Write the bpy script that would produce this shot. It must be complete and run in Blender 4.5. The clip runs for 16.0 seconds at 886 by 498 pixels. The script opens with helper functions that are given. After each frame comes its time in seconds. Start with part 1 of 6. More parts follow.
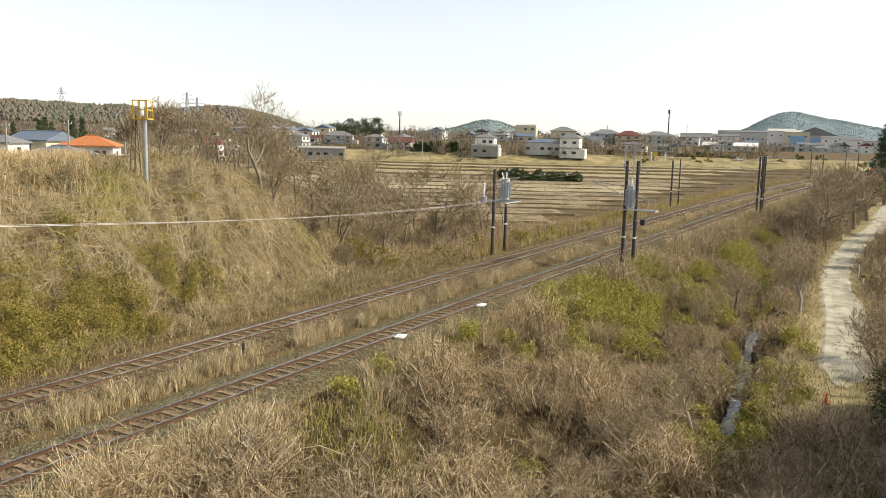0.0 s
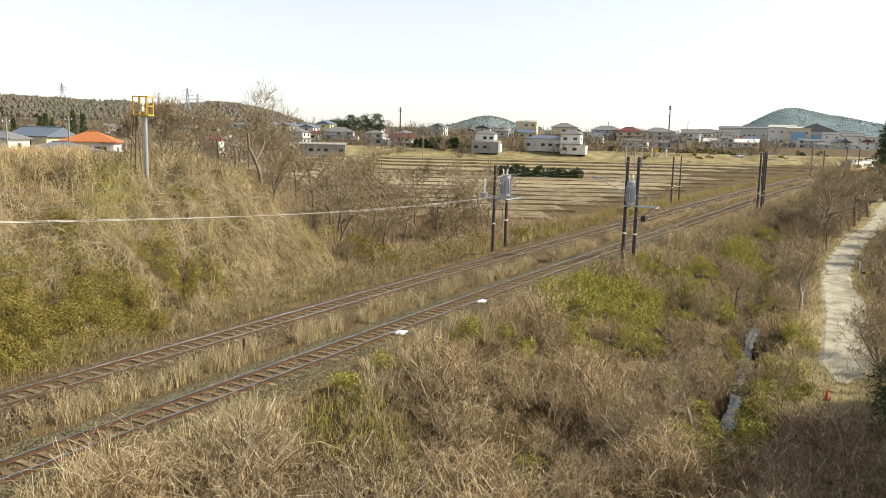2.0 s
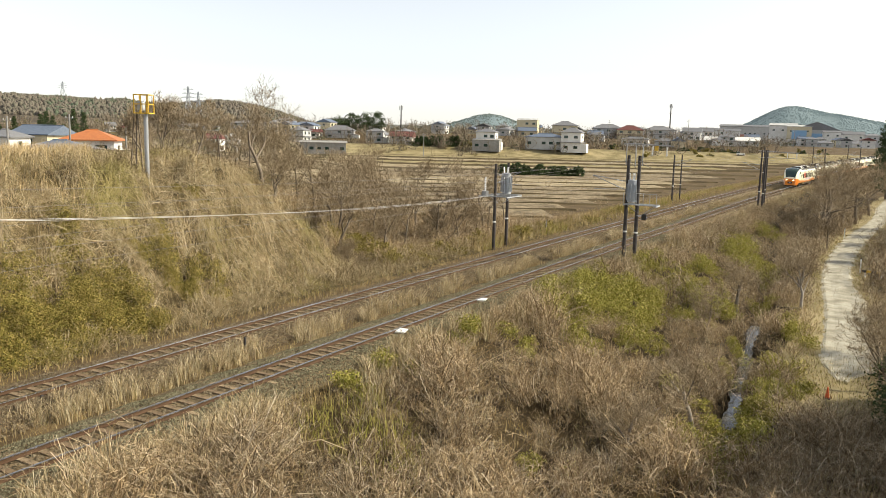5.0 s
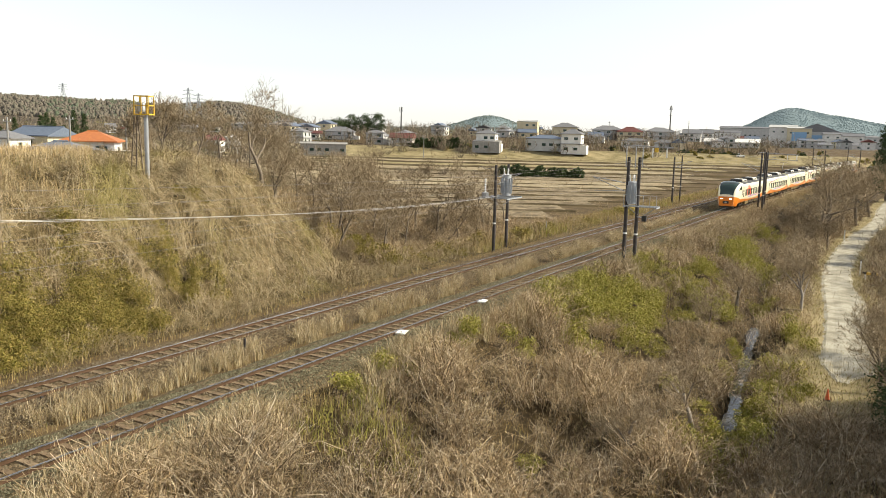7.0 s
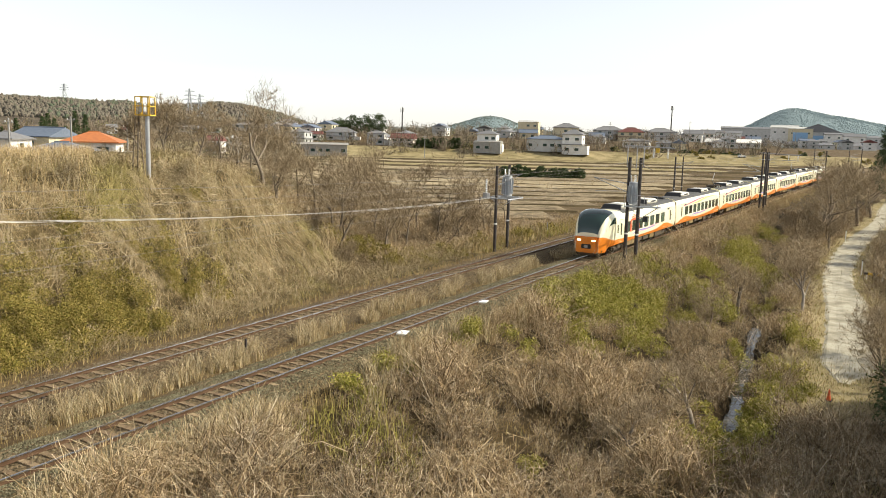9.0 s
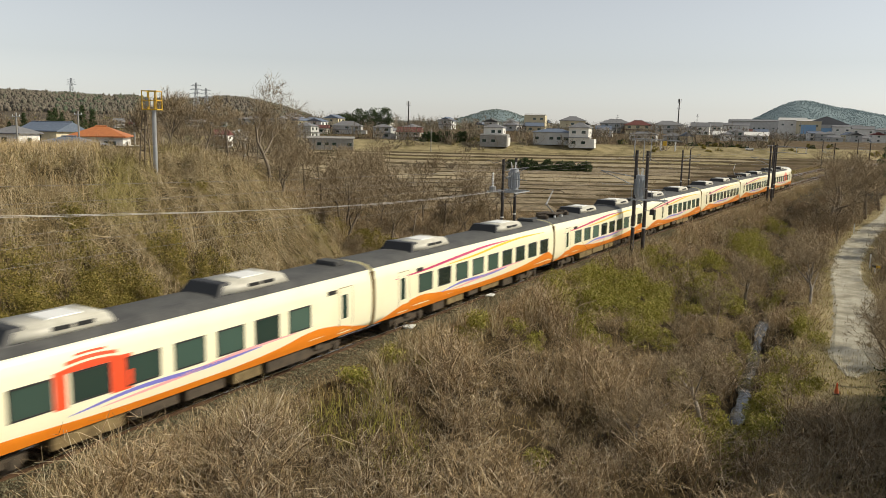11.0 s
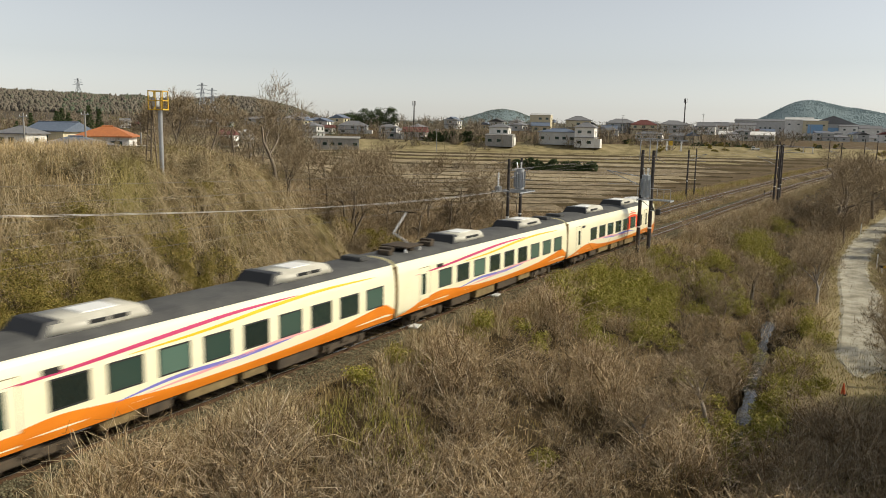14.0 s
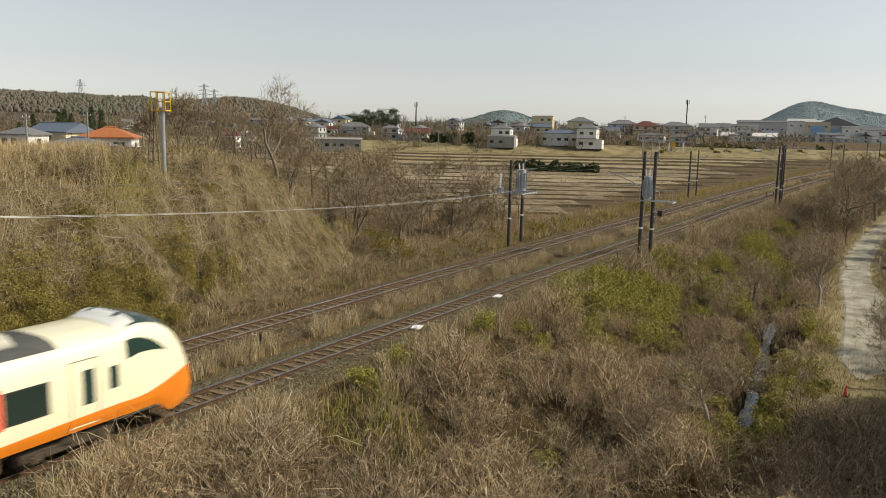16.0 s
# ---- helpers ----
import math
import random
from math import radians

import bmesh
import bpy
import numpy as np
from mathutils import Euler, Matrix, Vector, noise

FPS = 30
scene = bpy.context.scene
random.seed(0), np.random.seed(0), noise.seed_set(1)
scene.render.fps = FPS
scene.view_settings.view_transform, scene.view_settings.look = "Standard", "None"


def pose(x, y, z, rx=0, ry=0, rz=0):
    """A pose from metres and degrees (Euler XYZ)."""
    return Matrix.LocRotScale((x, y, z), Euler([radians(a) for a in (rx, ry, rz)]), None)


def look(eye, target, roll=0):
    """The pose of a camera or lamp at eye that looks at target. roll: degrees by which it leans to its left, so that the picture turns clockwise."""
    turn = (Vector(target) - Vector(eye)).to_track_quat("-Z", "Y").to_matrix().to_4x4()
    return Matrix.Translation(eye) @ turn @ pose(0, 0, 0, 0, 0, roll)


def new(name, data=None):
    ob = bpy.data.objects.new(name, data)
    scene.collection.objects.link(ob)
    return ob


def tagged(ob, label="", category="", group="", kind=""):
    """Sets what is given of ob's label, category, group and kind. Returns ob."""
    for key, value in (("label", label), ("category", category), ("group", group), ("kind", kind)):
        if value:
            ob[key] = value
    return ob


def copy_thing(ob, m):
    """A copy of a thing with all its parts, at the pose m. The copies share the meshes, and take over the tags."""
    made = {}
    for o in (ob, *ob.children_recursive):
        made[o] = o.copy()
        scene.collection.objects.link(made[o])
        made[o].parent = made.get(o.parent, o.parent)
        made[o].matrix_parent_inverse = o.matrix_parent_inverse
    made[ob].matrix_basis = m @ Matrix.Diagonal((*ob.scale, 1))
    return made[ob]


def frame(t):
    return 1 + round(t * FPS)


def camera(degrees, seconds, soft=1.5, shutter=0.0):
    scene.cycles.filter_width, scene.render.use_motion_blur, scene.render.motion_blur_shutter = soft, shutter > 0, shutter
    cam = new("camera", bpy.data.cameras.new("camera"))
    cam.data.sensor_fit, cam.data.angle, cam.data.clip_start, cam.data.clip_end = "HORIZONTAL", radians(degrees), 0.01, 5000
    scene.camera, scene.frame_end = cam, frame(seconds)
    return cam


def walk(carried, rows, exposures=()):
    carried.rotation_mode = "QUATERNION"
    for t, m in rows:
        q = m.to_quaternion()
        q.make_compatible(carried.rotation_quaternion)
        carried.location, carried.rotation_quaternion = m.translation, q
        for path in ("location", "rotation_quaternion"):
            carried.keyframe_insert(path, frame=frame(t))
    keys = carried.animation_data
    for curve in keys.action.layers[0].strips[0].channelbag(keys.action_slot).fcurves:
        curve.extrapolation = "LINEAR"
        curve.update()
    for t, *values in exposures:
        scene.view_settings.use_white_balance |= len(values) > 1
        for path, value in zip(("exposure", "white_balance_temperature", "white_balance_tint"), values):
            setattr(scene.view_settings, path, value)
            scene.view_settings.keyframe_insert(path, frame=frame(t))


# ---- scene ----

# ---------------------------------------------------------------- camera
EYE = (20.35, 0.0, 9.38)
cam = camera(58.49, 16.0, soft=0.5, shutter=0.3)


def aim(yaw, pitch, roll):
    """A pose at EYE: yaw to the left of +y, pitch downwards, roll, in degrees."""
    a, b = radians(yaw), radians(pitch)
    way = Vector((-math.sin(a) * math.cos(b), math.cos(a) * math.cos(b), -math.sin(b)))
    return look(EYE, Vector(EYE) + way * 50, roll)


AIMS = [  # seconds, yaw, pitch, roll
    (0, 28.355, 7.938, 1.390),
    (0.5, 28.369, 7.958, 1.406),
    (1, 28.380, 8.039, 1.410),
    (1.5, 28.388, 8.130, 1.419),
    (2, 28.390, 8.211, 1.401),
    (2.5, 28.407, 8.256, 1.413),
    (3, 28.429, 8.318, 1.412),
    (3.5, 28.434, 8.347, 1.409),
    (4, 28.438, 8.361, 1.393),
    (6.5, 28.439, 8.253, 1.444),
    (7, 28.442, 8.229, 1.450),
    (7.5, 28.456, 8.207, 1.452),
    (8, 28.476, 8.197, 1.456),
    (8.5, 28.498, 8.195, 1.428),
    (9, 28.520, 8.194, 1.421),
    (11.5, 29.099, 8.743, 1.238),
    (12, 29.179, 8.747, 1.232),
    (12.5, 29.259, 8.749, 1.226),
    (13, 29.319, 8.745, 1.233),
    (13.5, 29.364, 8.719, 1.231),
    (14, 29.385, 8.688, 1.235),
    (14.5, 29.426, 8.648, 1.215),
    (15, 29.456, 8.633, 1.230),
    (15.5, 29.490, 8.624, 1.248),
    (16, 29.524, 8.610, 1.269)]
walk(cam, [(t, aim(y, p, r)) for t, y, p, r in AIMS],
     exposures=[(0, 0.52), (9.0, 0.52), (9.6, 0.42), (10.8, -0.14), (11.3, -0.19), (16, -0.17)])

# ---------------------------------------------------------------- world and sun
SUN_ELEV, SUN_AZ = radians(36), radians(62)      # azimuth clockwise from +y
world = bpy.data.worlds.new("sky")
scene.world = world
world.use_nodes = True
wn, wl = world.node_tree.nodes, world.node_tree.links
sky = wn.new("ShaderNodeTexSky")
sky.sky_type, sky.sun_disc = "NISHITA", False
sky.sun_elevation, sky.sun_rotation = SUN_ELEV, SUN_AZ
sky.air_density, sky.dust_density, sky.ozone_density = 1.0, 0.5, 1.0
haze = wn.new("ShaderNodeHueSaturation")         # spring haze washes the blue out
haze.inputs["Saturation"].default_value, haze.inputs["Value"].default_value = 0.30, 1.10
wl.new(sky.outputs[0], haze.inputs["Color"])
wl.new(haze.outputs[0], wn["Background"].inputs[0])
wn["Background"].inputs[1].default_value = 0.12
sun_data = bpy.data.lights.new("sun", "SUN")
sun_data.energy, sun_data.angle, sun_data.color = 5.0, radians(0.6), (1.0, 0.91, 0.72)
sun = new("sun", sun_data)
sun.matrix_basis = look((0, 0, 0), (-math.sin(SUN_AZ) * math.cos(SUN_ELEV), -math.cos(SUN_AZ) * math.cos(SUN_ELEV), -math.sin(SUN_ELEV)))


# ---------------------------------------------------------------- materials
def mat(name, base, rough=0.8, metal=0.0, vary=None, scale=3.0, fine=40.0, bump=0.0, island=None, coat=0.0, obj=False, emit=0.0):
    """A procedural material: base colour, mixed towards vary by noise at two scales; island: colours picked at random per island."""
    m = bpy.data.materials.new(name)
    m.use_nodes = True
    n, l = m.node_tree.nodes, m.node_tree.links
    b = n["Principled BSDF"]
    b.inputs["Roughness"].default_value, b.inputs["Metallic"].default_value = rough, metal
    b.inputs["Coat Weight"].default_value = coat
    if rough >= 0.7 and metal == 0:
        b.inputs["Specular IOR Level"].default_value = 0.12
    b.inputs["Base Color"].default_value = (*base, 1)
    geo = n.new("ShaderNodeNewGeometry")
    co = n.new("ShaderNodeTexCoord")
    out = None
    if island:
        ramp = n.new("ShaderNodeValToRGB")
        while len(ramp.color_ramp.elements) < len(island):
            ramp.color_ramp.elements.new(0.5)
        for i, c in enumerate(island):
            ramp.color_ramp.elements[i].position = i / (len(island) - 1)
            ramp.color_ramp.elements[i].color = (*c, 1)
        if obj:
            info = n.new("ShaderNodeObjectInfo")
            l.new(info.outputs["Random"], ramp.inputs[0])
        else:
            l.new(geo.outputs["Random Per Island"], ramp.inputs[0])
        out = ramp.outputs[0]
    if vary:
        big, small = n.new("ShaderNodeTexNoise"), n.new("ShaderNodeTexNoise")
        big.inputs["Scale"].default_value, small.inputs["Scale"].default_value = scale, fine
        big.inputs["Detail"].default_value = 6
        for t in (big, small):
            l.new(co.outputs["Object"], t.inputs["Vector"])
        add = n.new("ShaderNodeMath")
        add.operation = "MULTIPLY_ADD"
        l.new(small.outputs[0], add.inputs[0])
        add.inputs[1].default_value = 0.5
        l.new(big.outputs[0], add.inputs[2])
        rng = n.new("ShaderNodeMapRange")
        rng.inputs[1].default_value, rng.inputs[2].default_value = 0.55, 0.95
        l.new(add.outputs[0], rng.inputs[0])
        mix = n.new("ShaderNodeMix")
        mix.data_type = "RGBA"
        l.new(rng.outputs[0], mix.inputs[0])
        if out:
            l.new(out, mix.inputs[6])
        else:
            mix.inputs[6].default_value = (*base, 1)
        mix.inputs[7].default_value = (*vary, 1)
        out = mix.outputs[2]
        if bump:
            bp = n.new("ShaderNodeBump")
            bp.inputs["Strength"].default_value = bump
            bp.inputs["Distance"].default_value = 0.05
            l.new(add.outputs[0], bp.inputs["Height"])
            l.new(bp.outputs[0], b.inputs["Normal"])
    if out:
        l.new(out, b.inputs["Base Color"])
    if emit:
        b.inputs["Emission Color"].default_value = (*base, 1)
        b.inputs["Emission Strength"].default_value = emit
    return m


M = dict(
    soil=mat("dry_soil", (0.063, 0.0437, 0.0235), 0.95, vary=(0.143, 0.101, 0.0504), scale=0.5, fine=6, bump=0.6),
    ballast=mat("ballast_stone", (0.10, 0.085, 0.07), 0.9, island=[(0.06, 0.043, 0.026), (0.13, 0.10, 0.062), (0.21, 0.175, 0.115), (0.11, 0.072, 0.04), (0.16, 0.13, 0.085)]),
    bed=mat("ballast_bed", (0.04, 0.029, 0.016), 0.95, vary=(0.22, 0.165, 0.095), scale=9, fine=26, bump=1.0),
    greyballast=mat("grey_ballast_stone", (0.2, 0.19, 0.16), 0.9, island=[(0.058, 0.052, 0.031), (0.128, 0.115, 0.07), (0.225, 0.205, 0.13), (0.085, 0.073, 0.042), (0.17, 0.153, 0.095)]),
    rail=mat("rusty_rail", (0.068, 0.039, 0.023), 0.85, 0.0, vary=(0.105, 0.064, 0.038), scale=2, fine=30),
    railtop=mat("polished_rail_head", (0.62, 0.62, 0.64), 0.22, 1.0),
    sleeper=mat("weathered_sleeper", (0.2, 0.16, 0.11), 0.9, vary=(0.14, 0.098, 0.062), scale=3, fine=25, bump=0.3, island=[(0.22, 0.155, 0.088), (0.40, 0.31, 0.19)], obj=True),
    straw=mat("dry_grass", (0.336, 0.252, 0.126), 0.75, island=[(0.168, 0.113, 0.0378), (0.386, 0.277, 0.118), (0.504, 0.395, 0.193), (0.302, 0.206, 0.0714), (0.571, 0.462, 0.269), (0.227, 0.21, 0.0462)]),
    gold=mat("golden_grass", (0.42, 0.294, 0.134), 0.75, island=[(0.42, 0.295, 0.135), (0.60, 0.46, 0.25), (0.34, 0.23, 0.10), (0.52, 0.39, 0.20), (0.66, 0.54, 0.34)]),
    green=mat("bamboo_grass", (0.101, 0.134, 0.0336), 0.75, island=[(0.14, 0.145, 0.022), (0.29, 0.275, 0.05), (0.40, 0.345, 0.09), (0.21, 0.21, 0.032), (0.45, 0.37, 0.14), (0.32, 0.32, 0.06)]),
    evergreen=mat("evergreen_leaf", (0.04, 0.07, 0.025), 0.75, island=[(0.03, 0.05, 0.02), (0.065, 0.095, 0.035), (0.05, 0.07, 0.03), (0.09, 0.11, 0.045)]),
    yellowleaf=mat("yellow_green_leaf", (0.3, 0.28, 0.06), 0.7, island=[(0.20, 0.21, 0.05), (0.36, 0.32, 0.08)]),
    brush=mat("bare_brush", (0.168, 0.118, 0.084), 0.85, island=[(0.06, 0.04, 0.021), (0.22, 0.155, 0.085), (0.57, 0.465, 0.31), (0.14, 0.09, 0.047), (0.40, 0.30, 0.175), (0.09, 0.06, 0.03), (0.72, 0.62, 0.46)]),
    bark=mat("grey_bark", (0.14, 0.11, 0.08), 0.9, vary=(0.24, 0.20, 0.155), scale=4, fine=30, bump=0.4),
    palebark=mat("pale_bark", (0.34, 0.31, 0.27), 0.85, vary=(0.22, 0.18, 0.14), scale=4, fine=30, bump=0.3),
    field=mat("ploughed_stubble", (0.10, 0.077, 0.047), 0.95, vary=(0.30, 0.24, 0.155), scale=0.5, fine=2.2, bump=0.8),
    palefield=mat("pale_stubble", (0.20, 0.158, 0.095), 0.95, vary=(0.38, 0.315, 0.205), scale=0.3, fine=2.2, bump=0.6),
    road=mat("gravel_road", (0.23, 0.21, 0.155), 0.95, vary=(0.45, 0.42, 0.34), scale=0.9, fine=14, bump=0.9),
    water=mat("ditch_water", (0.05, 0.05, 0.04), 0.08, vary=(0.09, 0.08, 0.06), scale=2, fine=7, bump=0.6),
    concrete=mat("concrete", (0.34, 0.33, 0.31), 0.85, vary=(0.24, 0.23, 0.21), scale=1.5, fine=20, bump=0.2),
    darkpole=mat("dark_pole", (0.045, 0.04, 0.038), 0.7, vary=(0.09, 0.08, 0.075), scale=2, fine=20),
    steel=mat("galvanised_steel", (0.42, 0.43, 0.44), 0.45, 0.7, vary=(0.34, 0.34, 0.34), scale=3, fine=20),
    greypaint=mat("grey_paint", (0.40, 0.42, 0.44), 0.5, vary=(0.33, 0.35, 0.37), scale=2, fine=15),
    porcelain=mat("white_porcelain", (0.75, 0.75, 0.73), 0.25),
    wire=mat("wire", (0.22, 0.20, 0.18), 0.55, 0.5),
    brightwire=mat("bright_wire", (0.55, 0.54, 0.52), 0.35, 0.9),
    yellow=mat("yellow_paint", (0.75, 0.48, 0.03), 0.5, vary=(0.6, 0.36, 0.03), scale=6, fine=40),
    black=mat("black_paint", (0.02, 0.02, 0.02), 0.5),
    cream=mat("cream_paint", (0.93, 0.88, 0.64), 0.28, vary=(0.90, 0.84, 0.59), scale=0.8, fine=9, coat=0.4),
    orange=mat("orange_paint", (0.85, 0.26, 0.02), 0.3, vary=(0.78, 0.22, 0.02), scale=0.8, fine=9, coat=0.4),
    magenta=mat("magenta_stripe", (0.55, 0.05, 0.15), 0.35),
    gold_stripe=mat("yellow_stripe", (0.85, 0.55, 0.02), 0.35),
    blue=mat("violet_blue_stripe", (0.20, 0.20, 0.62), 0.35),
    pink=mat("pink_stripe", (0.85, 0.42, 0.42), 0.35),
    white=mat("white_paint", (0.85, 0.85, 0.82), 0.4, vary=(0.78, 0.78, 0.75), scale=2, fine=12),
    red=mat("red_paint", (0.80, 0.09, 0.03), 0.35),
    glass=mat("tinted_glass", (0.025, 0.05, 0.042), 0.05, coat=0.5),
    greenglass=mat("green_glass", (0.10, 0.17, 0.14), 0.07, coat=0.5, island=[(0.012, 0.02, 0.017), (0.03, 0.055, 0.045), (0.10, 0.17, 0.135)], obj=True),
    roofgrey=mat("roof_grey", (0.07, 0.07, 0.07), 0.7, vary=(0.11, 0.11, 0.105), scale=1, fine=10),
    unit=mat("cooler_casing", (0.58, 0.56, 0.48), 0.5, vary=(0.44, 0.42, 0.35), scale=1.5, fine=12),
    under=mat("underfloor_dust", (0.27, 0.20, 0.10), 0.85, vary=(0.13, 0.095, 0.05), scale=2, fine=15, bump=0.2),
    bogie=mat("bogie_iron", (0.06, 0.05, 0.04), 0.8, vary=(0.11, 0.085, 0.06), scale=3, fine=25),
    lamp=mat("headlamp", (1.0, 0.88, 0.55), 0.3, emit=4.0),
    wallwhite=mat("white_render", (0.76, 0.75, 0.71), 0.85, vary=(0.62, 0.60, 0.56), scale=0.5, fine=8),
    wallgrey=mat("grey_render", (0.52, 0.52, 0.50), 0.85, vary=(0.42, 0.42, 0.41), scale=0.5, fine=8),
    wallcream=mat("cream_render", (0.62, 0.55, 0.38), 0.85, vary=(0.55, 0.48, 0.33), scale=0.5, fine=8),
    tileorange=mat("orange_roof_tile", (0.46, 0.16, 0.045), 0.6, vary=(0.36, 0.12, 0.04), scale=2, fine=14),
    tileblue=mat("blue_grey_roof_tile", (0.09, 0.12, 0.17), 0.5, vary=(0.14, 0.17, 0.22), scale=2, fine=14),
    # dark tile, base colour lightened to suggest haze over the village
    tilegrey=mat("dark_roof_tile", (0.13, 0.13, 0.135), 0.55, vary=(0.20, 0.20, 0.20), scale=2, fine=14),
    tilered=mat("red_roof_sheet", (0.17, 0.065, 0.055), 0.75, vary=(0.12, 0.055, 0.05), scale=2, fine=14),
    bluedoor=mat("blue_shutter", (0.25, 0.42, 0.62), 0.5, vary=(0.2, 0.36, 0.55), scale=2, fine=14),
    wood_hill=mat("wooded_hill", (0.06, 0.05, 0.038), 0.95, vary=(0.12, 0.10, 0.075), scale=0.06, fine=0.22, bump=1.0),
    # aerial haze is painted into the far hill's pale blue base colour
    far_hill=mat("haze_tinted_hill", (0.165, 0.215, 0.228), 0.95, vary=(0.205, 0.26, 0.272), scale=0.012, fine=0.09, bump=1.0),
    bareclump=mat("bare_wood", (0.2, 0.16, 0.12), 0.9, island=[(0.17, 0.14, 0.105), (0.25, 0.205, 0.15), (0.21, 0.165, 0.12), (0.19, 0.175, 0.115)]),
    # a little greyer and bluer than bare_wood, to suggest haze
    hillwood=mat("grey_brown_hill_wood", (0.09, 0.08, 0.065), 0.95, island=[(0.11, 0.096, 0.077), (0.155, 0.134, 0.107), (0.13, 0.113, 0.088), (0.125, 0.122, 0.09)]),
    hillpine=mat("hill_pine_wood", (0.06, 0.07, 0.05), 0.95, island=[(0.06, 0.08, 0.054), (0.105, 0.122, 0.08), (0.078, 0.098, 0.066)]),
    # far woods: distance haze painted into the crown colours
    hazywood=mat("haze_tinted_blue_wood", (0.14, 0.18, 0.19), 0.95, island=[(0.18, 0.235, 0.25), (0.195, 0.25, 0.265), (0.188, 0.242, 0.258)]),
    hazygreen=mat("haze_tinted_green_wood", (0.11, 0.14, 0.11), 0.95, island=[(0.12, 0.148, 0.132), (0.14, 0.168, 0.148), (0.128, 0.156, 0.14)]),
    fieldgrass=mat("bank_grass", (0.16, 0.132, 0.062), 0.95, vary=(0.34, 0.28, 0.155), scale=0.25, fine=2.5, bump=0.6),
    darkbank=mat("dark_bank", (0.065, 0.05, 0.028), 0.95, vary=(0.11, 0.085, 0.045), scale=0.3, fine=4, bump=0.5),
    # dead grass darkened so gaps between tufts read as shadow
    shadethatch=mat("shade_dark_grass_mat", (0.026, 0.019, 0.008), 0.95, vary=(0.10, 0.075, 0.033), scale=1.6, fine=12, bump=1.0),
    deadgrass=mat("bleached_grass", (0.4, 0.3, 0.2), 0.8, island=[(0.14, 0.095, 0.042), (0.42, 0.32, 0.17), (0.62, 0.51, 0.32), (0.26, 0.185, 0.085), (0.72, 0.62, 0.43), (0.18, 0.155, 0.045)]),
    slopegrass=mat("matted_slope_grass", (0.3, 0.22, 0.13), 0.85, island=[(0.10, 0.068, 0.03), (0.29, 0.215, 0.115), (0.46, 0.375, 0.235), (0.19, 0.13, 0.06), (0.54, 0.455, 0.31), (0.14, 0.115, 0.036), (0.24, 0.165, 0.078)]),
    greenstraw=mat("greening_grass", (0.3, 0.27, 0.09), 0.8, island=[(0.10, 0.088, 0.022), (0.25, 0.21, 0.065), (0.37, 0.30, 0.13), (0.17, 0.15, 0.038), (0.44, 0.365, 0.19)]),
    # leaf litter with the deep shade under the brush put into its colour
    shadelitter=mat("shade_dark_litter", (0.02, 0.014, 0.007), 0.95, vary=(0.062, 0.043, 0.019), scale=1.2, fine=8, bump=1.0),
    silver=mat("silver_car_paint", (0.55, 0.56, 0.58), 0.3, 0.4, coat=0.5),
    olive=mat("olive_leaf", (0.126, 0.126, 0.0252), 0.75, island=[(0.06, 0.056, 0.010), (0.17, 0.15, 0.028), (0.34, 0.275, 0.075), (0.10, 0.092, 0.016), (0.44, 0.33, 0.12), (0.24, 0.205, 0.04)]),
    twig=mat("fine_twigs", (0.2, 0.15, 0.1), 0.9, island=[(0.16, 0.12, 0.07), (0.33, 0.26, 0.165), (0.23, 0.175, 0.11), (0.43, 0.35, 0.235)]),
    palebrush=mat("pale_brush", (0.4, 0.3, 0.2), 0.85, island=[(0.115, 0.074, 0.036), (0.35, 0.252, 0.135), (0.63, 0.515, 0.35), (0.195, 0.128, 0.064), (0.46, 0.345, 0.19)]),
    cone=mat("orange_plastic", (0.60, 0.11, 0.035), 0.45),
)


# ---------------------------------------------------------------- mesh helpers
def raw(name, verts, faces, material, parent=None, label="", smooth=False):
    me = bpy.data.meshes.new(name)
    me.from_pydata([tuple(v) for v in verts], [], [tuple(f) for f in faces])
    me.materials.append(material)
    if smooth:
        me.shade_smooth()
    me.update()
    ob = new(name, me)
    if parent:
        ob.parent = parent
    if label:
        ob["label"] = label
    return ob


def part(name, bm, material, parent=None, label="", smooth=False):
    bmesh.ops.recalc_face_normals(bm, faces=bm.faces)
    me = bpy.data.meshes.new(name)
    bm.to_mesh(me)
    bm.free()
    me.materials.append(material)
    if smooth:
        me.shade_smooth()
    ob = new(name, me)
    if parent:
        ob.parent = parent
    if label:
        ob["label"] = label
    return ob


def thing(name, m, label, category, group="", kind=""):
    ob = new(name)
    ob.empty_display_size = 0.3
    ob.matrix_basis = m
    return tagged(ob, label, category, group, kind)


def box(bm, c, s, rz=0.0, bevel=0.0, rx=0.0, ry=0.0):
    r = bmesh.ops.create_cube(bm, size=1, matrix=pose(*c, rx, ry, rz) @ Matrix.Diagonal((*s, 1)))
    if bevel:
        es = list({e for v in r["verts"] for e in v.link_edges})
        bmesh.ops.bevel(bm, geom=es, offset=bevel, segments=2, affect="EDGES")
    return bm


def boxbm(c, s, rz=0.0, bevel=0.0):
    return box(bmesh.new(), c, s, rz, bevel)


def rod(bm, a, b, r1, r2=None, n=8):
    a, b = Vector(a), Vector(b)
    d = b - a
    q = d.to_track_quat("Z", "Y").to_matrix().to_4x4()
    bmesh.ops.create_cone(bm, cap_ends=True, segments=n, radius1=r1, radius2=r1 if r2 is None else r2, depth=d.length,
                          matrix=Matrix.Translation((a + b) / 2) @ q)
    return bm


def rodbm(a, b, r1, r2=None, n=8):
    return rod(bmesh.new(), a, b, r1, r2, n)


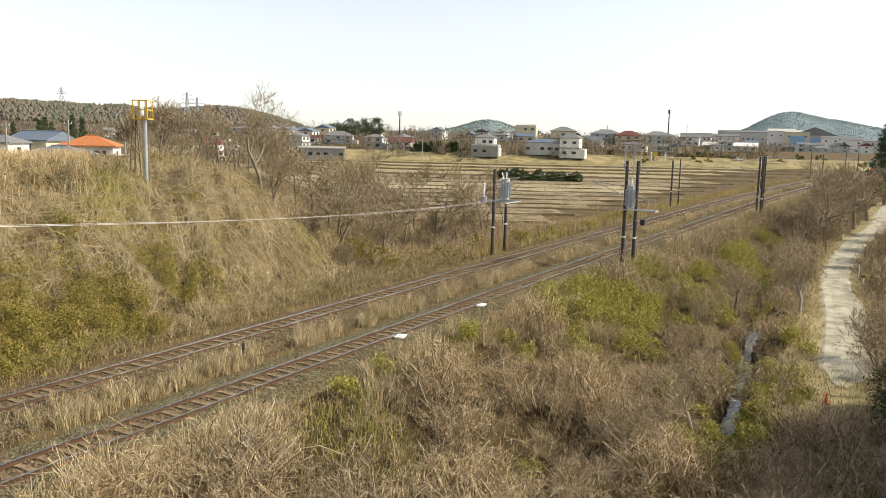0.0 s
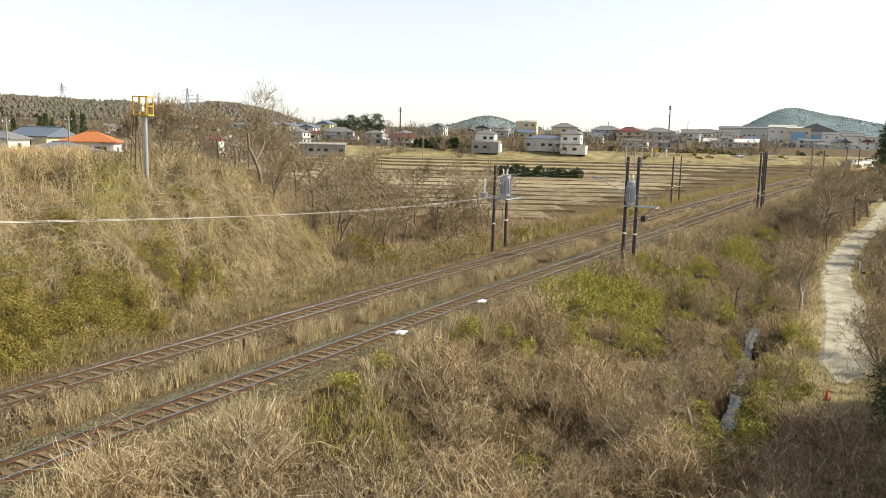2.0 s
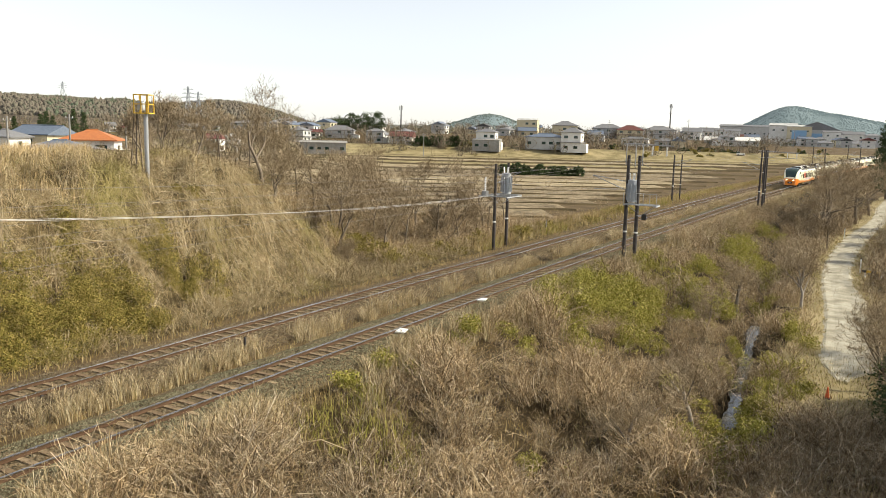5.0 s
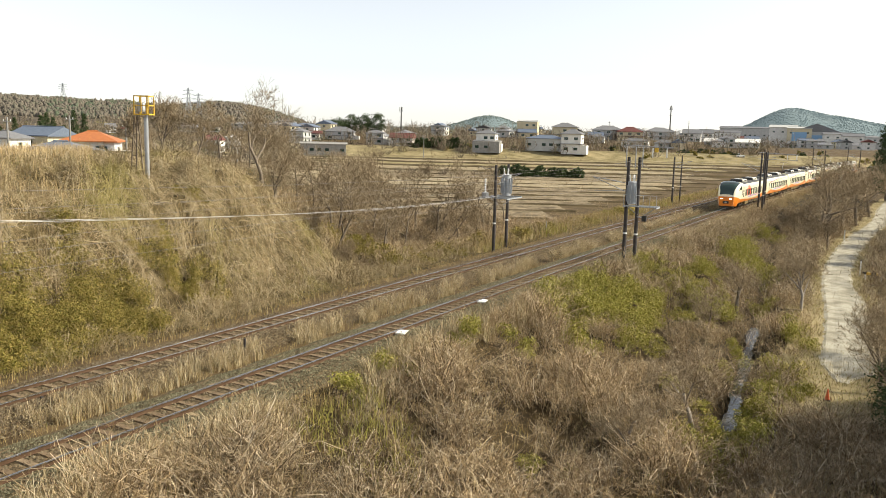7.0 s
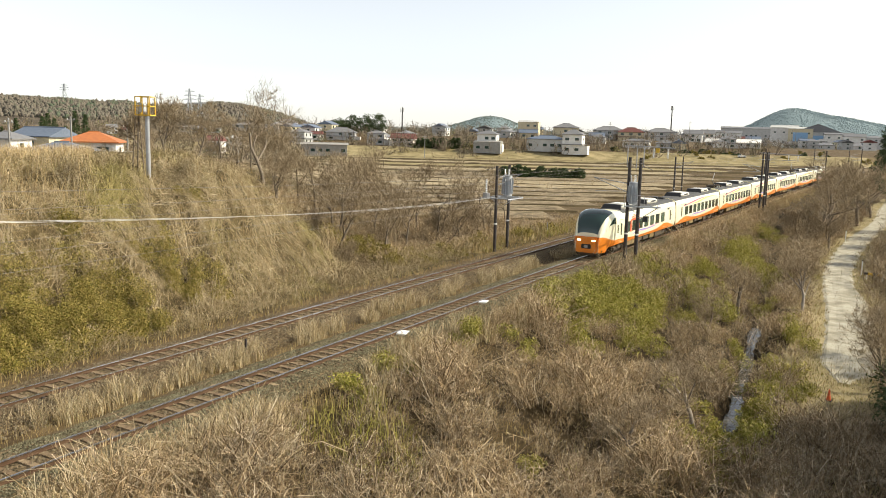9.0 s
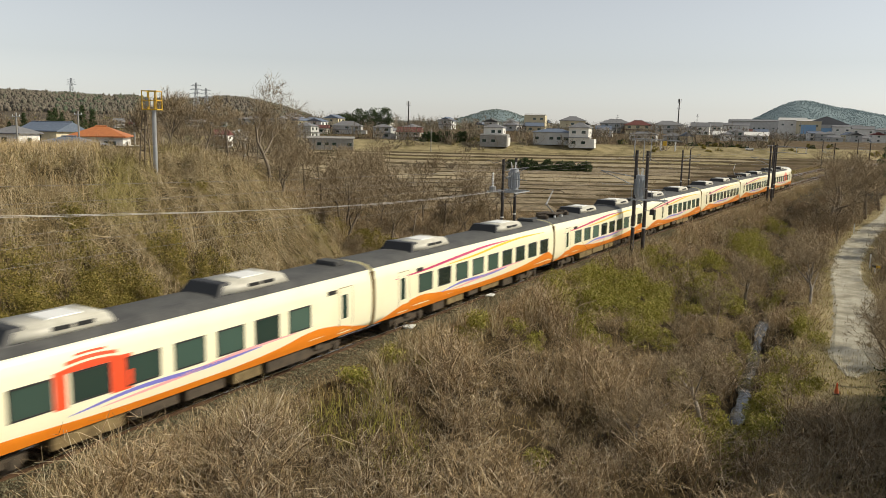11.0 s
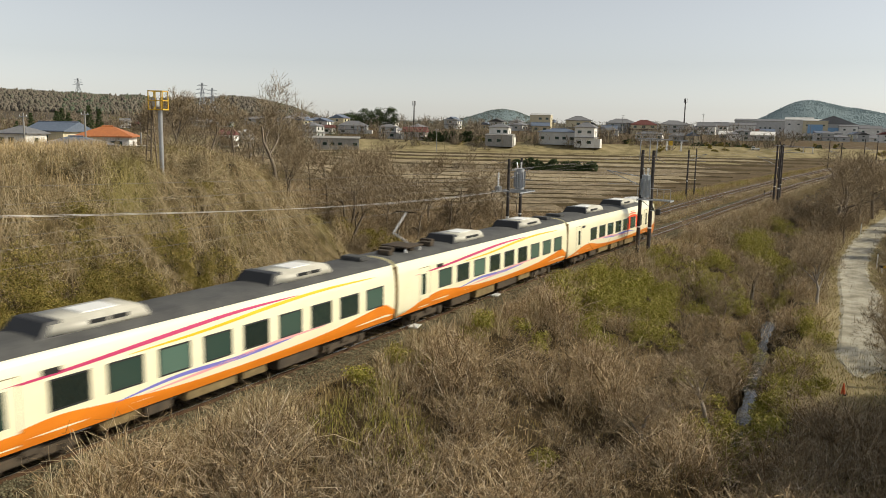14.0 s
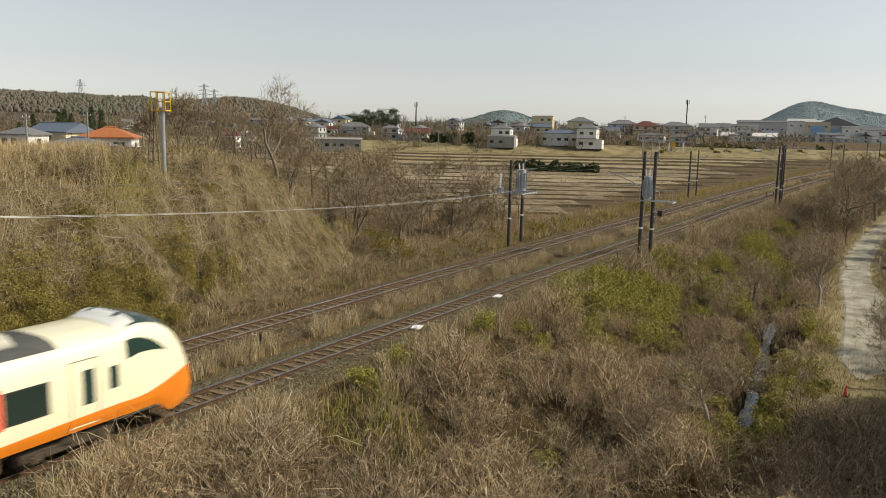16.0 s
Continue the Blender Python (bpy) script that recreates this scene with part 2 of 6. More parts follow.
def big_mesh(name, V, F, material, label, category, kind="stuff", parent=None):
    """A mesh from arrays: V (n, 3), F (m, 3 or 4)."""
    me = bpy.data.meshes.new(name)
    k = F.shape[1]
    me.vertices.add(len(V))
    me.vertices.foreach_set("co", np.asarray(V, np.float32).ravel())
    me.loops.add(F.size)
    me.loops.foreach_set("vertex_index", F.astype(np.int32).ravel())
    me.polygons.add(len(F))
    me.polygons.foreach_set("loop_start", np.arange(0, F.size, k, dtype=np.int32))
    me.update(calc_edges=True)
    me.materials.append(material)
    ob = new(name, me)
    if parent:
        ob.parent = parent
        return ob
    return tagged(ob, label, category, kind=kind)


# ---------------------------------------------------------------- the line of the railway and the lie of the land
CURVE = 0.00043
SPACING = 5.53
GRADE = 0.00642


def along(s, off=0.0):
    """The near track's centre at s metres, off to its right: x, y, rail height, heading."""
    th = CURVE * max(s, 0.0)
    x, y = (1 - math.cos(th)) / CURVE, math.sin(th) / CURVE if s > 0 else s
    return x + off * math.cos(th), y - off * math.sin(th), GRADE * max(s - 90, 0), th


def sst(a, b, x):
    t = np.clip((x - a) / (b - a), 0, 1)
    return t * t * (3 - 2 * t)


def ditch_x(y):
    return 15.4 - 0.075 * (y - 38)


def road_x(y):
    y = np.asarray(y, float)
    return 19.75 - 0.022 * (y - 43) - 0.9 * np.exp(-((y - 82) / 16) ** 2) + 5.0 * sst(95, 160, y) + 12 * sst(150, 300, y)


def land(x, y):
    """Height of the ground, for arrays or numbers."""
    x, y = np.asarray(x, float), np.asarray(y, float)
    u = x - CURVE * np.maximum(y, 0) ** 2 / 2
    rise = GRADE * np.maximum(y - 90, 0) * (1 - sst(300, 420, y))
    bump = 0.10 * np.sin(x * 0.9 + 1.3 * np.sin(y * 0.31)) + 0.08 * np.sin(y * 1.1 + x * 0.4)
    bed = sst(-9.6, -8.4, u) * (1 - sst(2.2, 3.4, u))
    z = -0.55 + rise + bump * sst(2.2, 3.4, u)
    # right-hand side falls to the lane
    right = sst(3.0, 10.5, u)
    z = z + right * (-2.0 - rise)
    z = z - 1.3 * np.exp(-((x - ditch_x(y)) / 0.8) ** 2) * sst(20, 30, y) * (1 - sst(75, 90, y))
    onroad = np.exp(-((x - road_x(y)) / 2.2) ** 4)
    z = z * (1 - onroad) + (-2.5) * onroad
    z = z + 4.5 * sst(3.0, 10.0, x - road_x(y)) * sst(115, 150, y)
    # cutting slope and hilltop to the left
    lat = sst(-9.3, -17.6, u)
    start, width = 30 - 0.75 * (u + 10), 13 + 0.8 * np.maximum(-10 - u, 0)
    hill = lat * (1 - sst(0, 1, (y - start) / width)) * (1 - sst(-48, -75, u) * 0.62 - sst(-130, -170, u) * 0.38)
    wx, wy = x + 0.9 * np.sin(y * 0.8), y + 0.9 * np.sin(x * 0.7 + 1)
    rough = 0.72 * np.sin(wx * 0.9 + 0.4) * np.sin(wy * 0.75 + 1.1) + 0.40 * np.sin(wx * 2.1 + wy * 1.3) * np.sin(wy * 1.9 - wx * 0.6)
    z = z + hill * 7.4 + rough * sst(0, 0.25, hill) * (1 - 0.65 * sst(-18, -22, u))
    z = z + right * rough * 0.45 * (1 - onroad) * (x < 40) * (1 - np.exp(-((x - ditch_x(y)) / 1.3) ** 2))
    # fields and the terraces beyond; b runs away from the railway bridge
    left = sst(-10, -16, u)
    b = 0.86 * y - 0.51 * x
    step = 0.0
    for b0, h in ((222, 0.35), (246, 0.4), (266, 0.4), (286, 0.45)):
        step = step + h * sst(b0, b0 + 2.0, b)
    up = step + 3.6 * sst(306, 330, b) + 5.2 * sst(335, 430, b) * (0.45 + 0.55 * sst(-40, -85, x)) + 3 * sst(600, 1500, b)
    z = z + left * (-0.7 - rise) * (1 - hill) + np.where(u < 0, left, sst(330, 420, y)) * up * (1 - sst(0, .2, hill))
    return z


# ---------------------------------------------------------------- ground
def ground_sheet():
    def axis(marks):
        out = []
        for (a, b, st) in marks:
            out += list(np.arange(a, b, st))
        return np.array(out + [marks[-1][1]])
    xs = axis([(-4000, -400, 200), (-400, -120, 10), (-120, -45, 3), (-45, -20, 1.0), (-20, 4, 0.45), (4, 30, 0.6), (30, 80, 4), (80, 400, 20), (400, 4000, 200)])
    ys = axis([(-600, -40, 40), (-40, 10, 5), (10, 80, 0.6), (80, 160, 1.6), (160, 450, 3), (450, 900, 18), (900, 4600, 185)])
    X, Y = np.meshgrid(xs, ys)
    Z = land(X, Y)
    nx, ny = len(xs), len(ys)
    V = np.stack([X.ravel(), Y.ravel(), Z.ravel()], 1)
    i = (np.arange(ny - 1)[:, None] * nx + np.arange(nx - 1)[None]).ravel()
    F = np.stack([i, i + 1, i + nx + 1, i + nx], 1)
    ob = big_mesh("ground", V, F, M["soil"], "dry straw-covered soil of cutting, fields and verge", "ground", "structure")
    ob.data.shade_smooth()
    ob.data.materials.append(M["shadethatch"])
    ob.data.materials.append(M["shadelitter"])
    ob.data.materials.append(M["fieldgrass"])
    cx, cy = X[:-1, :-1].ravel() + 0.3, Y[:-1, :-1].ravel() + 0.3
    cu = cx - CURVE * np.maximum(cy, 0) ** 2 / 2
    # zone 1: cutting slope, ground painted dark as shade under the grass
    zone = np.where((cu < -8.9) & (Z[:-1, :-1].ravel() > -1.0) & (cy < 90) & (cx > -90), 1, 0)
    # zone 2: verge, litter coloured near black for shade below the brush
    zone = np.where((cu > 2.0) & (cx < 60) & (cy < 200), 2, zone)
    zone = np.where((zone == 2) & (np.abs(cx - road_x(cy)) < 2.9) & (cy > 36), 3, zone)
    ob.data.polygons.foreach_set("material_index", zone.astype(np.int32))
    return ob


ground = ground_sheet()


def strip(name, s0, s1, st, profile, material, label, category, off=0.0, kind="structure"):
    """A ribbon swept along the railway; profile: (offset, height) points."""
    ss = np.arange(s0, s1 + 0.01, st)
    V, F, n = [], [], len(profile)
    for s in ss:
        for o, h in profile:
            x, y, z, th = along(s, off + o)
            V.append((x, y, z + h))
    for i in range(len(ss) - 1):
        for j in range(n - 1):
            a = i * n + j
            F.append((a, a + 1, a + n + 1, a + n))
    ob = raw(name, V, F, material)
    return tagged(ob, label, category, kind=kind)


def lane():
    ys = np.arange(43.5, 300, 0.6)
    jag = random.Random(8)
    V, F = [], []
    for i, y in enumerate(ys):
        c = float(road_x(y))
        grow = 0.1 + 0.9 * float(sst(43, 47, y))
        left = (1.3 + 0.1 * math.sin(y * 0.13) + 0.3 * float(sst(60, 75, y))) * grow
        right = left + 1.0 * (1 - float(sst(62, 76, y))) * grow
        for k in range(7):
            o = (k / 3 - 1) * (left if k < 3 else right)
            V.append((c + o + (jag.uniform(-.2, .2) if k in (0, 6) else 0), y, float(land(c + o, y)) + 0.05 - 0.03 * (k in (2, 4)) - 0.12 * (k in (0, 6))))
    for i in range(len(ys) - 1):
        for k in range(6):
            a = i * 7 + k
            F.append((a, a + 1, a + 8, a + 7))
    tagged(raw("road", V, F, M["road"]), "pale gravel farm lane beside the ditch", "road", kind="structure")
    ys = np.arange(33, 58, 0.5)
    V, F = [], []
    for y in ys:
        c = float(ditch_x(y))
        z = -3.36
        V += [(c - 0.31 + 0.10 * math.sin(y) + 0.05 * math.sin(4.1 * y), y, z), (c + 0.30 + 0.10 * math.sin(y * 0.7) + 0.06 * math.sin(3.3 * y), y, z)]
    for i in range(len(ys) - 1):
        F.append((2 * i, 2 * i + 1, 2 * i + 3, 2 * i + 2))
    tagged(raw("water", V, F, M["water"]), "shallow still water in a narrow ditch", "water", kind="structure")


lane()


def field_sheet(b0, b1, a0, a1, material, label):
    """A field between the bunds b0 and b1, laid over the ground, with low plough ridges."""
    bs, as_ = np.arange(b0, b1 + 0.1, (b1 - b0) / (2 * round((b1 - b0) / 1.3))), np.arange(a0, a1 + 0.1, 4.0)
    V, F = [], []
    for i, b in enumerate(bs):
        for a in as_:
            x, y = a * 0.86 - b * 0.51, a * 0.51 + b * 0.86
            V.append((x, y, float(land(x, y)) + 0.10 + 0.06 * (i % 2) * (0.75 + 0.25 * math.sin(a * 0.21 + 1.7 * i))))
    n = len(as_)
    for i in range(len(bs) - 1):
        for j in range(n - 1):
            q = i * n + j
            F.append((q, q + 1, q + n + 1, q + n))
    tagged(raw("field", V, F, M[material]), label, "field", kind="structure")


def bund(b, a0, a1, h, w, material, label):
    """An uneven earth bank between two fields."""
    V, F = [], []
    as_ = np.arange(a0, a1 + 0.1, 3.0)
    for a in as_:
        hh = h * (1 + 0.3 * math.sin(a * 0.37) + 0.2 * math.sin(a * 1.3 + b))
        bb = b + 0.12 * math.sin(a * 0.05 + b)
        for o, k in ((-w, 0), (-w * 0.45, 0.9), (w * 0.3, 1), (w, 0)):
            x, y = a * 0.86 - (bb + o) * 0.51, a * 0.51 + (bb + o) * 0.86
            V.append((x, y, float(land(x, y)) + hh * k))
    for i in range(len(as_) - 1):
        for j in range(3):
            q = i * 4 + j
            F.append((q, q + 1, q + 5, q + 4))
    tagged(raw("field_bank", V, F, M[material]), label, "bank", kind="structure")


def fields():
    stops = [92, 103, 113, 122, 132, 143, 155, 168, 184, 203, 222]
    for i, (b0, b1) in enumerate(zip(stops[:-1], stops[1:])):
        a1 = 36 + (b0 - 92) * 0.62
        m = "palefield" if i in (6, 7) else "field"
        field_sheet(b0 + 0.2, b1 - 0.2, -62 - (b0 - 92) * 0.35 if b0 > 110 else 8, a1, m,
                    "pale tan stubble field" if m == "palefield" else "brown ploughed field with low ridges")
    for b in stops:
        bund(b, -75 if b > 110 else 5, 37 + (b - 92) * 0.62, 0.26, 0.42, "darkbank", "low dark earth bank between fields")
    for i, (b0, b1) in enumerate(((225, 245), (249, 265), (269, 285), (289, 305))):
        field_sheet(b0, b1, -150, 105 + i * 18, "fieldgrass" if i % 2 else "palefield", "terraced field of dry yellow grass")
    for b in (222.5, 246.5, 266.5, 286.5):
        bund(b, -160, 120 + (b - 222) * 0.8, 0.45, 1.2, "darkbank", "dark grassy terrace bank")
    field_sheet(308, 331, -200, 260, "fieldgrass", "dry grass slope below the village")


fields()


# ---------------------------------------------------------------- tracks
def ballast_stones(name, off, s0, s1, count, rng):
    """Loose angular stones over a ballast bed, denser on the shoulders."""
    s = s0 + (s1 - s0) * rng.random(count) ** 1.5
    o = rng.uniform(-1.95, 1.95, count)
    o = np.where(rng.random(count) < 0.45, np.sign(o) * rng.uniform(1.0, 2.0, count), o)
    x = np.empty(count); y = np.empty(count); z = np.empty(count)
    for i in range(count):
        a = along(s[i], off + o[i])
        x[i], y[i], z[i] = a[0], a[1], a[2]
    z += np.where(np.abs(o) < 1.25, -0.165, -0.20 - (np.abs(o) - 1.25) * 0.5)
    base = np.array([(1, 0, 0), (-1, 0, 0), (0, 1, 0), (0, -1, 0), (0, 0, 1), (0, 0, -1)], float)
    fc = np.array([(0, 2, 4), (2, 1, 4), (1, 3, 4), (3, 0, 4)])
    sz = rng.uniform(0.03, 0.07, (count, 1, 3))
    ang = rng.uniform(0, 6.28, count)
    P = base[None] * sz + rng.normal(0, 0.008, (count, 6, 3))
    c, sn = np.cos(ang)[:, None], np.sin(ang)[:, None]
    P = np.stack([P[..., 0] * c - P[..., 1] * sn, P[..., 0] * sn + P[..., 1] * c, P[..., 2]], -1)
    P += np.stack([x, y, z], 1)[:, None]
    F = (fc[None] + 6 * np.arange(count)[:, None, None]).reshape(-1, 3)
    big_mesh(name, P.reshape(-1, 3), F, M["ballast"], "loose brown and grey ballast stones", "ballast")


def shoulder_stones(off, o0, o1, s0, s1, count, material, label, rng):
    """A close layer of angular stones on one shoulder of a track, between the offsets o0 and o1."""
    sv, o = s0 + (s1 - s0) * rng.random(count) ** 1.4, rng.uniform(o0, o1, count)
    lay = np.array([along(p, off + q) for p, q in zip(sv, o)])
    ao = np.abs(o)
    z = lay[:, 2] - 0.125 - np.maximum(ao - 1.3, 0) * 0.36 + 0.05 * np.sin(sv * 2.3) * np.sin(sv * 0.7 + o)
    base = np.array([(1, 0, 0), (-1, 0, 0), (0, 1, 0), (0, -1, 0), (0, 0, 1), (0.3, 0.3, 0.8)], float)
    fc = np.array([(0, 2, 5), (2, 1, 4), (1, 3, 4), (3, 0, 5), (5, 2, 4), (5, 4, 3)])
    P = base[None] * rng.uniform(0.024, 0.052, (count, 1, 3)) + rng.normal(0, 0.007, (count, 6, 3))
    an = rng.uniform(0, 6.28, count)
    c, sn = np.cos(an)[:, None], np.sin(an)[:, None]
    P = np.stack([P[..., 0] * c - P[..., 1] * sn, P[..., 0] * sn + P[..., 1] * c, P[..., 2]], -1) + np.stack([lay[:, 0], lay[:, 1], z], 1)[:, None]
    F = (fc[None] + 6 * np.arange(count)[:, None, None]).reshape(-1, 3)
    big_mesh("ballast", P.reshape(-1, 3), F, M[material], label, "ballast")


def track(off, label):
    strip("ballast_bed", -30, 420, 3, [(-2.7, -0.62), (-1.6, -0.19), (1.35, -0.185), (2.1, -0.62)], M["bed"], "compacted rusty ballast bed under the " + label, "ballast bed", off)
    root = thing("railway_track", pose(0, 0, 0), label, "railway track", kind="structure")
    head = [(-0.033, -0.035), (-0.033, 0), (0.033, 0), (0.033, -0.035)]
    web = [(-0.065, -0.15), (-0.06, -0.13), (-0.012, -0.11), (-0.012, -0.045), (-0.033, -0.036), (0.033, -0.036), (0.012, -0.045), (0.012, -0.11), (0.06, -0.13), (0.065, -0.15)]
    for side in (-0.5335 - 0.033, 0.5335 + 0.033):
        r = strip("rail", -30, 420, 2.5, web, M["rail"], "", "", off + side, kind="")
        r.parent = root
        t = strip("rail_head", -30, 420, 2.5, [(-0.034, -0.03), (-0.028, 0), (0.028, 0), (0.034, -0.03)], M["railtop"], "", "", off + side, kind="")
        t.parent = r
        for o in (r, t):
            for key in ("label", "category", "kind"):
                if key in o:
                    del o[key]
    t["label"] = "polished steel running surface"
    bm = boxbm((0, 0, -0.215), (2.1, 0.23, 0.16), bevel=0.012)
    first = part("sleeper", bm, M["sleeper"], root)
    n = 0
    s = 4.0
    rng = random.Random(int(off * 10))
    rest = []
    while s < 400:
        x, y, z, th = along(s, off)
        m = pose(x + rng.uniform(-.03, .03), y, z + rng.uniform(-.012, .008), 0, 0, -math.degrees(th) + rng.uniform(-1, 1))
        if n < 280:
            o = first if n == 0 else first.copy()
            if n:
                scene.collection.objects.link(o)
            o.matrix_basis = m
        else:
            rest.append(m)
        n += 1
        s += 0.66
    bm = bmesh.new()
    for m in rest:
        bmesh.ops.create_cube(bm, size=1, matrix=m @ Matrix.Translation((0, 0, -0.22)) @ Matrix.Diagonal((2.1, 0.22, 0.16, 1)))
    tagged(part("sleepers_far", bm, M["sleeper"], root), kind="stuff")


# ---------------------------------------------------------------- the train
SECT = [(1.33, 0.88), (1.42, 1.15), (1.465, 1.6), (1.465, 2.3), (1.43, 2.85), (1.38, 3.12), (1.27, 3.33), (1.02, 3.48), (0.6, 3.56), (0.0, 3.58)]


def side_x(z):
    zs = [p[1] for p in SECT[:7]]
    return float(np.interp(z, zs, [p[0] for p in SECT[:7]]))


def loft(rows, close=True):
    """Faces over equal-length rows of points."""
    V = [p for r in rows for p in r]
    n = len(rows[0])
    F = [(i * n + j, i * n + j + 1, (i + 1) * n + j + 1, (i + 1) * n + j) for i in range(len(rows) - 1) for j in range(n - 1)]
    return V, F


def band(name, parent, material, sg, y0, y1, lo, hi, n=40, proud=0.006, label=""):
    """A painted band on the car side sg between heights lo(y) and hi(y)."""
    rows = []
    for i in range(n + 1):
        y = y0 + (y1 - y0) * i / n
        a, b = lo(y), hi(y)
        rows.append([(sg * (side_x(a + (b - a) * k / 4) + proud), y, a + (b - a) * k / 4) for k in range(5)])
    V, F = loft(rows)
    if sg > 0:
        F = [f[::-1] for f in F]
    return raw(name, V, F, material, parent, label, smooth=True)


def curve_fn(pts):
    ys, zs = [p[0] for p in pts], [p[1] for p in pts]

    def fn(y):
        t = (y - ys[0])
        i = max(0, min(len(ys) - 2, int(np.searchsorted(ys, y)) - 1))
        f = min(max((y - ys[i]) / (ys[i + 1] - ys[i]), 0), 1)
        m = [(zs[min(j + 1, len(zs) - 1)] - zs[max(j - 1, 0)]) / (ys[min(j + 1, len(ys) - 1)] - ys[max(j - 1, 0)]) for j in (i, i + 1)]
        h = ys[i + 1] - ys[i]
        return (2 * f ** 3 - 3 * f ** 2 + 1) * zs[i] + (f ** 3 - 2 * f ** 2 + f) * h * m[0] + (-2 * f ** 3 + 3 * f ** 2) * zs[i + 1] + (f ** 3 - f ** 2) * h * m[1]
    return fn


def stripe(name, car, material, sg, pts, w, label):
    f = curve_fn(pts)
    a, b = pts[0][0], pts[-1][0]

    def half(y):
        t = (y - a) / (b - a)
        return w * (0.12 + math.sin(math.pi * min(max(t, 0), 1)) ** 0.7) / 2
    band(name, car, material, sg, a, b, lambda y: f(y) - half(y), lambda y: f(y) + half(y), 36, 0.011, label)


NOSE = 2.65


def nose_point(q, a):
    """Surface of the cab: q from 0 (full section) to 1 (tip), a from -1 (left skirt) over the roof to 1 (right skirt)."""
    k = abs(a) * (len(SECT) - 1)
    k = (len(SECT) - 1) - k
    i = min(int(k), len(SECT) - 2)
    f = k - i
    x = SECT[i][0] * (1 - f) + SECT[i + 1][0] * f
    z = SECT[i][1] * (1 - f) + SECT[i + 1][1] * f
    top = 1.75 + 2.05 * math.sqrt(max(0, 1 - q ** 2.6))
    wide = 1 - 0.34 * q ** 3.0
    t = (z - 0.88) / 2.7
    low = 0.88 - 0.42 * sst(0.45, 0.75, q)
    ztop = 3.58 + (top - 3.58) * sst(0.0, 0.25, q)
    zz = low + (ztop - low) * t
    return math.copysign(x * wide, a), -NOSE * q - 0.25 * math.sin(math.pi * min(t, 1)) * q, zz


def orange_line(q):
    return 1.33 + 0.40 * float(sst(0.15, 0.95, q))


def a_at(q, z):
    """The a on the right-hand side where the cab surface stands at height z."""
    lo, hi = 0.0, 1.0
    for _ in range(30):
        mid = (lo + hi) / 2
        if nose_point(q, mid)[2] > z:
            lo = mid
        else:
            hi = mid
    return lo


def nose_patch(name, parent, material, q0, q1, a0, a1, nq, na, lift, label=""):
    rows = []
    for i in range(nq + 1):
        w0, w1 = math.asin(q0), math.asin(q1)
        q = math.sin(w0 + (w1 - w0) * i / nq)
        row = []
        for j in range(na + 1):
            lo = a0(q) if callable(a0) else a0
            hi = a1(q) if callable(a1) else a1
            a = lo + (hi - lo) * j / na
            x, y, z = nose_point(q, a)
            e = 1e-3
            du = Vector(nose_point(min(q + e, 1), a)) - Vector(nose_point(max(q - e, 0), a))
            dv = Vector(nose_point(q, min(a + e, 1))) - Vector(nose_point(q, max(a - e, -1)))
            nrm = dv.cross(du)
            nrm = nrm.normalized() if nrm.length > 1e-9 else Vector((0, -1, 0))
            if nrm.dot(Vector((x, y, z - 1.6)) - Vector((0, 1.0, 0))) < 0:
                nrm = -nrm
            row.append(tuple(Vector((x, y, z)) + nrm * lift))
        rows.append(row)
    V, F = loft(rows)
    return raw(name, V, F, material, parent, label, smooth=True)


def bogie(car, y):
    b = part("bogie", boxbm((0, y, 0.62), (1.9, 3.0, 0.22), bevel=0.05), M["bogie"], car, "dark cast bogie frame")
    for sg in (-1, 1):
        bm = boxbm((sg * 0.98, y, 0.5), (0.16, 2.9, 0.34), bevel=0.05)
        box(bm, (sg * 1.05, y, 0.72), (0.22, 0.6, 0.42), bevel=0.06)
        for dy in (-1.05, 1.05):
            box(bm, (sg * 1.06, y + dy, 0.45), (0.2, 0.36, 0.36), bevel=0.05)
        part("side_frame", bm, M["bogie"], b)
    for dy in (-1.05, 1.05):
        for sg in (-1, 1):
            bm = rodbm((sg * 0.50, y + dy, 0.43), (sg * 0.635, y + dy, 0.43), 0.43, n=20)
            rod(bm, (sg * 0.635, y + dy, 0.43), (sg * 0.70, y + dy, 0.43), 0.14, n=12)
            part("wheel", bm, M["bogie"], b)


def cooler(car, y, length, dark_end):
    c = bmesh.new()
    r = bmesh.ops.create_cube(c, size=1, matrix=Matrix.Translation((0, y, 3.70)) @ Matrix.Diagonal((1.86, length, 0.40, 1)))
    for v in r["verts"]:
        if v.co.z > 3.73:
            v.co.x *= 0.86
            v.co.y = y + (v.co.y - y) * 0.86
    bmesh.ops.bevel(c, geom=list(c.edges), offset=0.07, segments=3, affect="EDGES")
    cu = part("cooling_unit", c, M["unit"], car, "pale grey rounded rooftop cooling unit", smooth=True)
    r = bmesh.new()
    q = bmesh.ops.create_cube(r, size=1, matrix=Matrix.Translation((0, y - dark_end * length * 0.44, 3.71)) @ Matrix.Diagonal((1.80, length * 0.22, 0.44, 1)))
    for v in q["verts"]:
        if v.co.z > 3.73:
            v.co.x *= 0.82
            if (v.co.y - y) * dark_end < -length * 0.44:
                v.co.y += dark_end * length * 0.10
    part("intake", r, M["black"], cu, "dark sloping intake end")
    part("fan_cover", boxbm((0, y + 0.3, 3.91), (0.9, length * 0.34, 0.05), bevel=0.02), M["white"], cu)
    for sg in (-1, 1):
        for k in range(2):
            part("grille", boxbm((sg * 0.875, y - 0.1 + k * 0.72, 3.72), (0.06, 0.58, 0.11)), M["black"], cu)


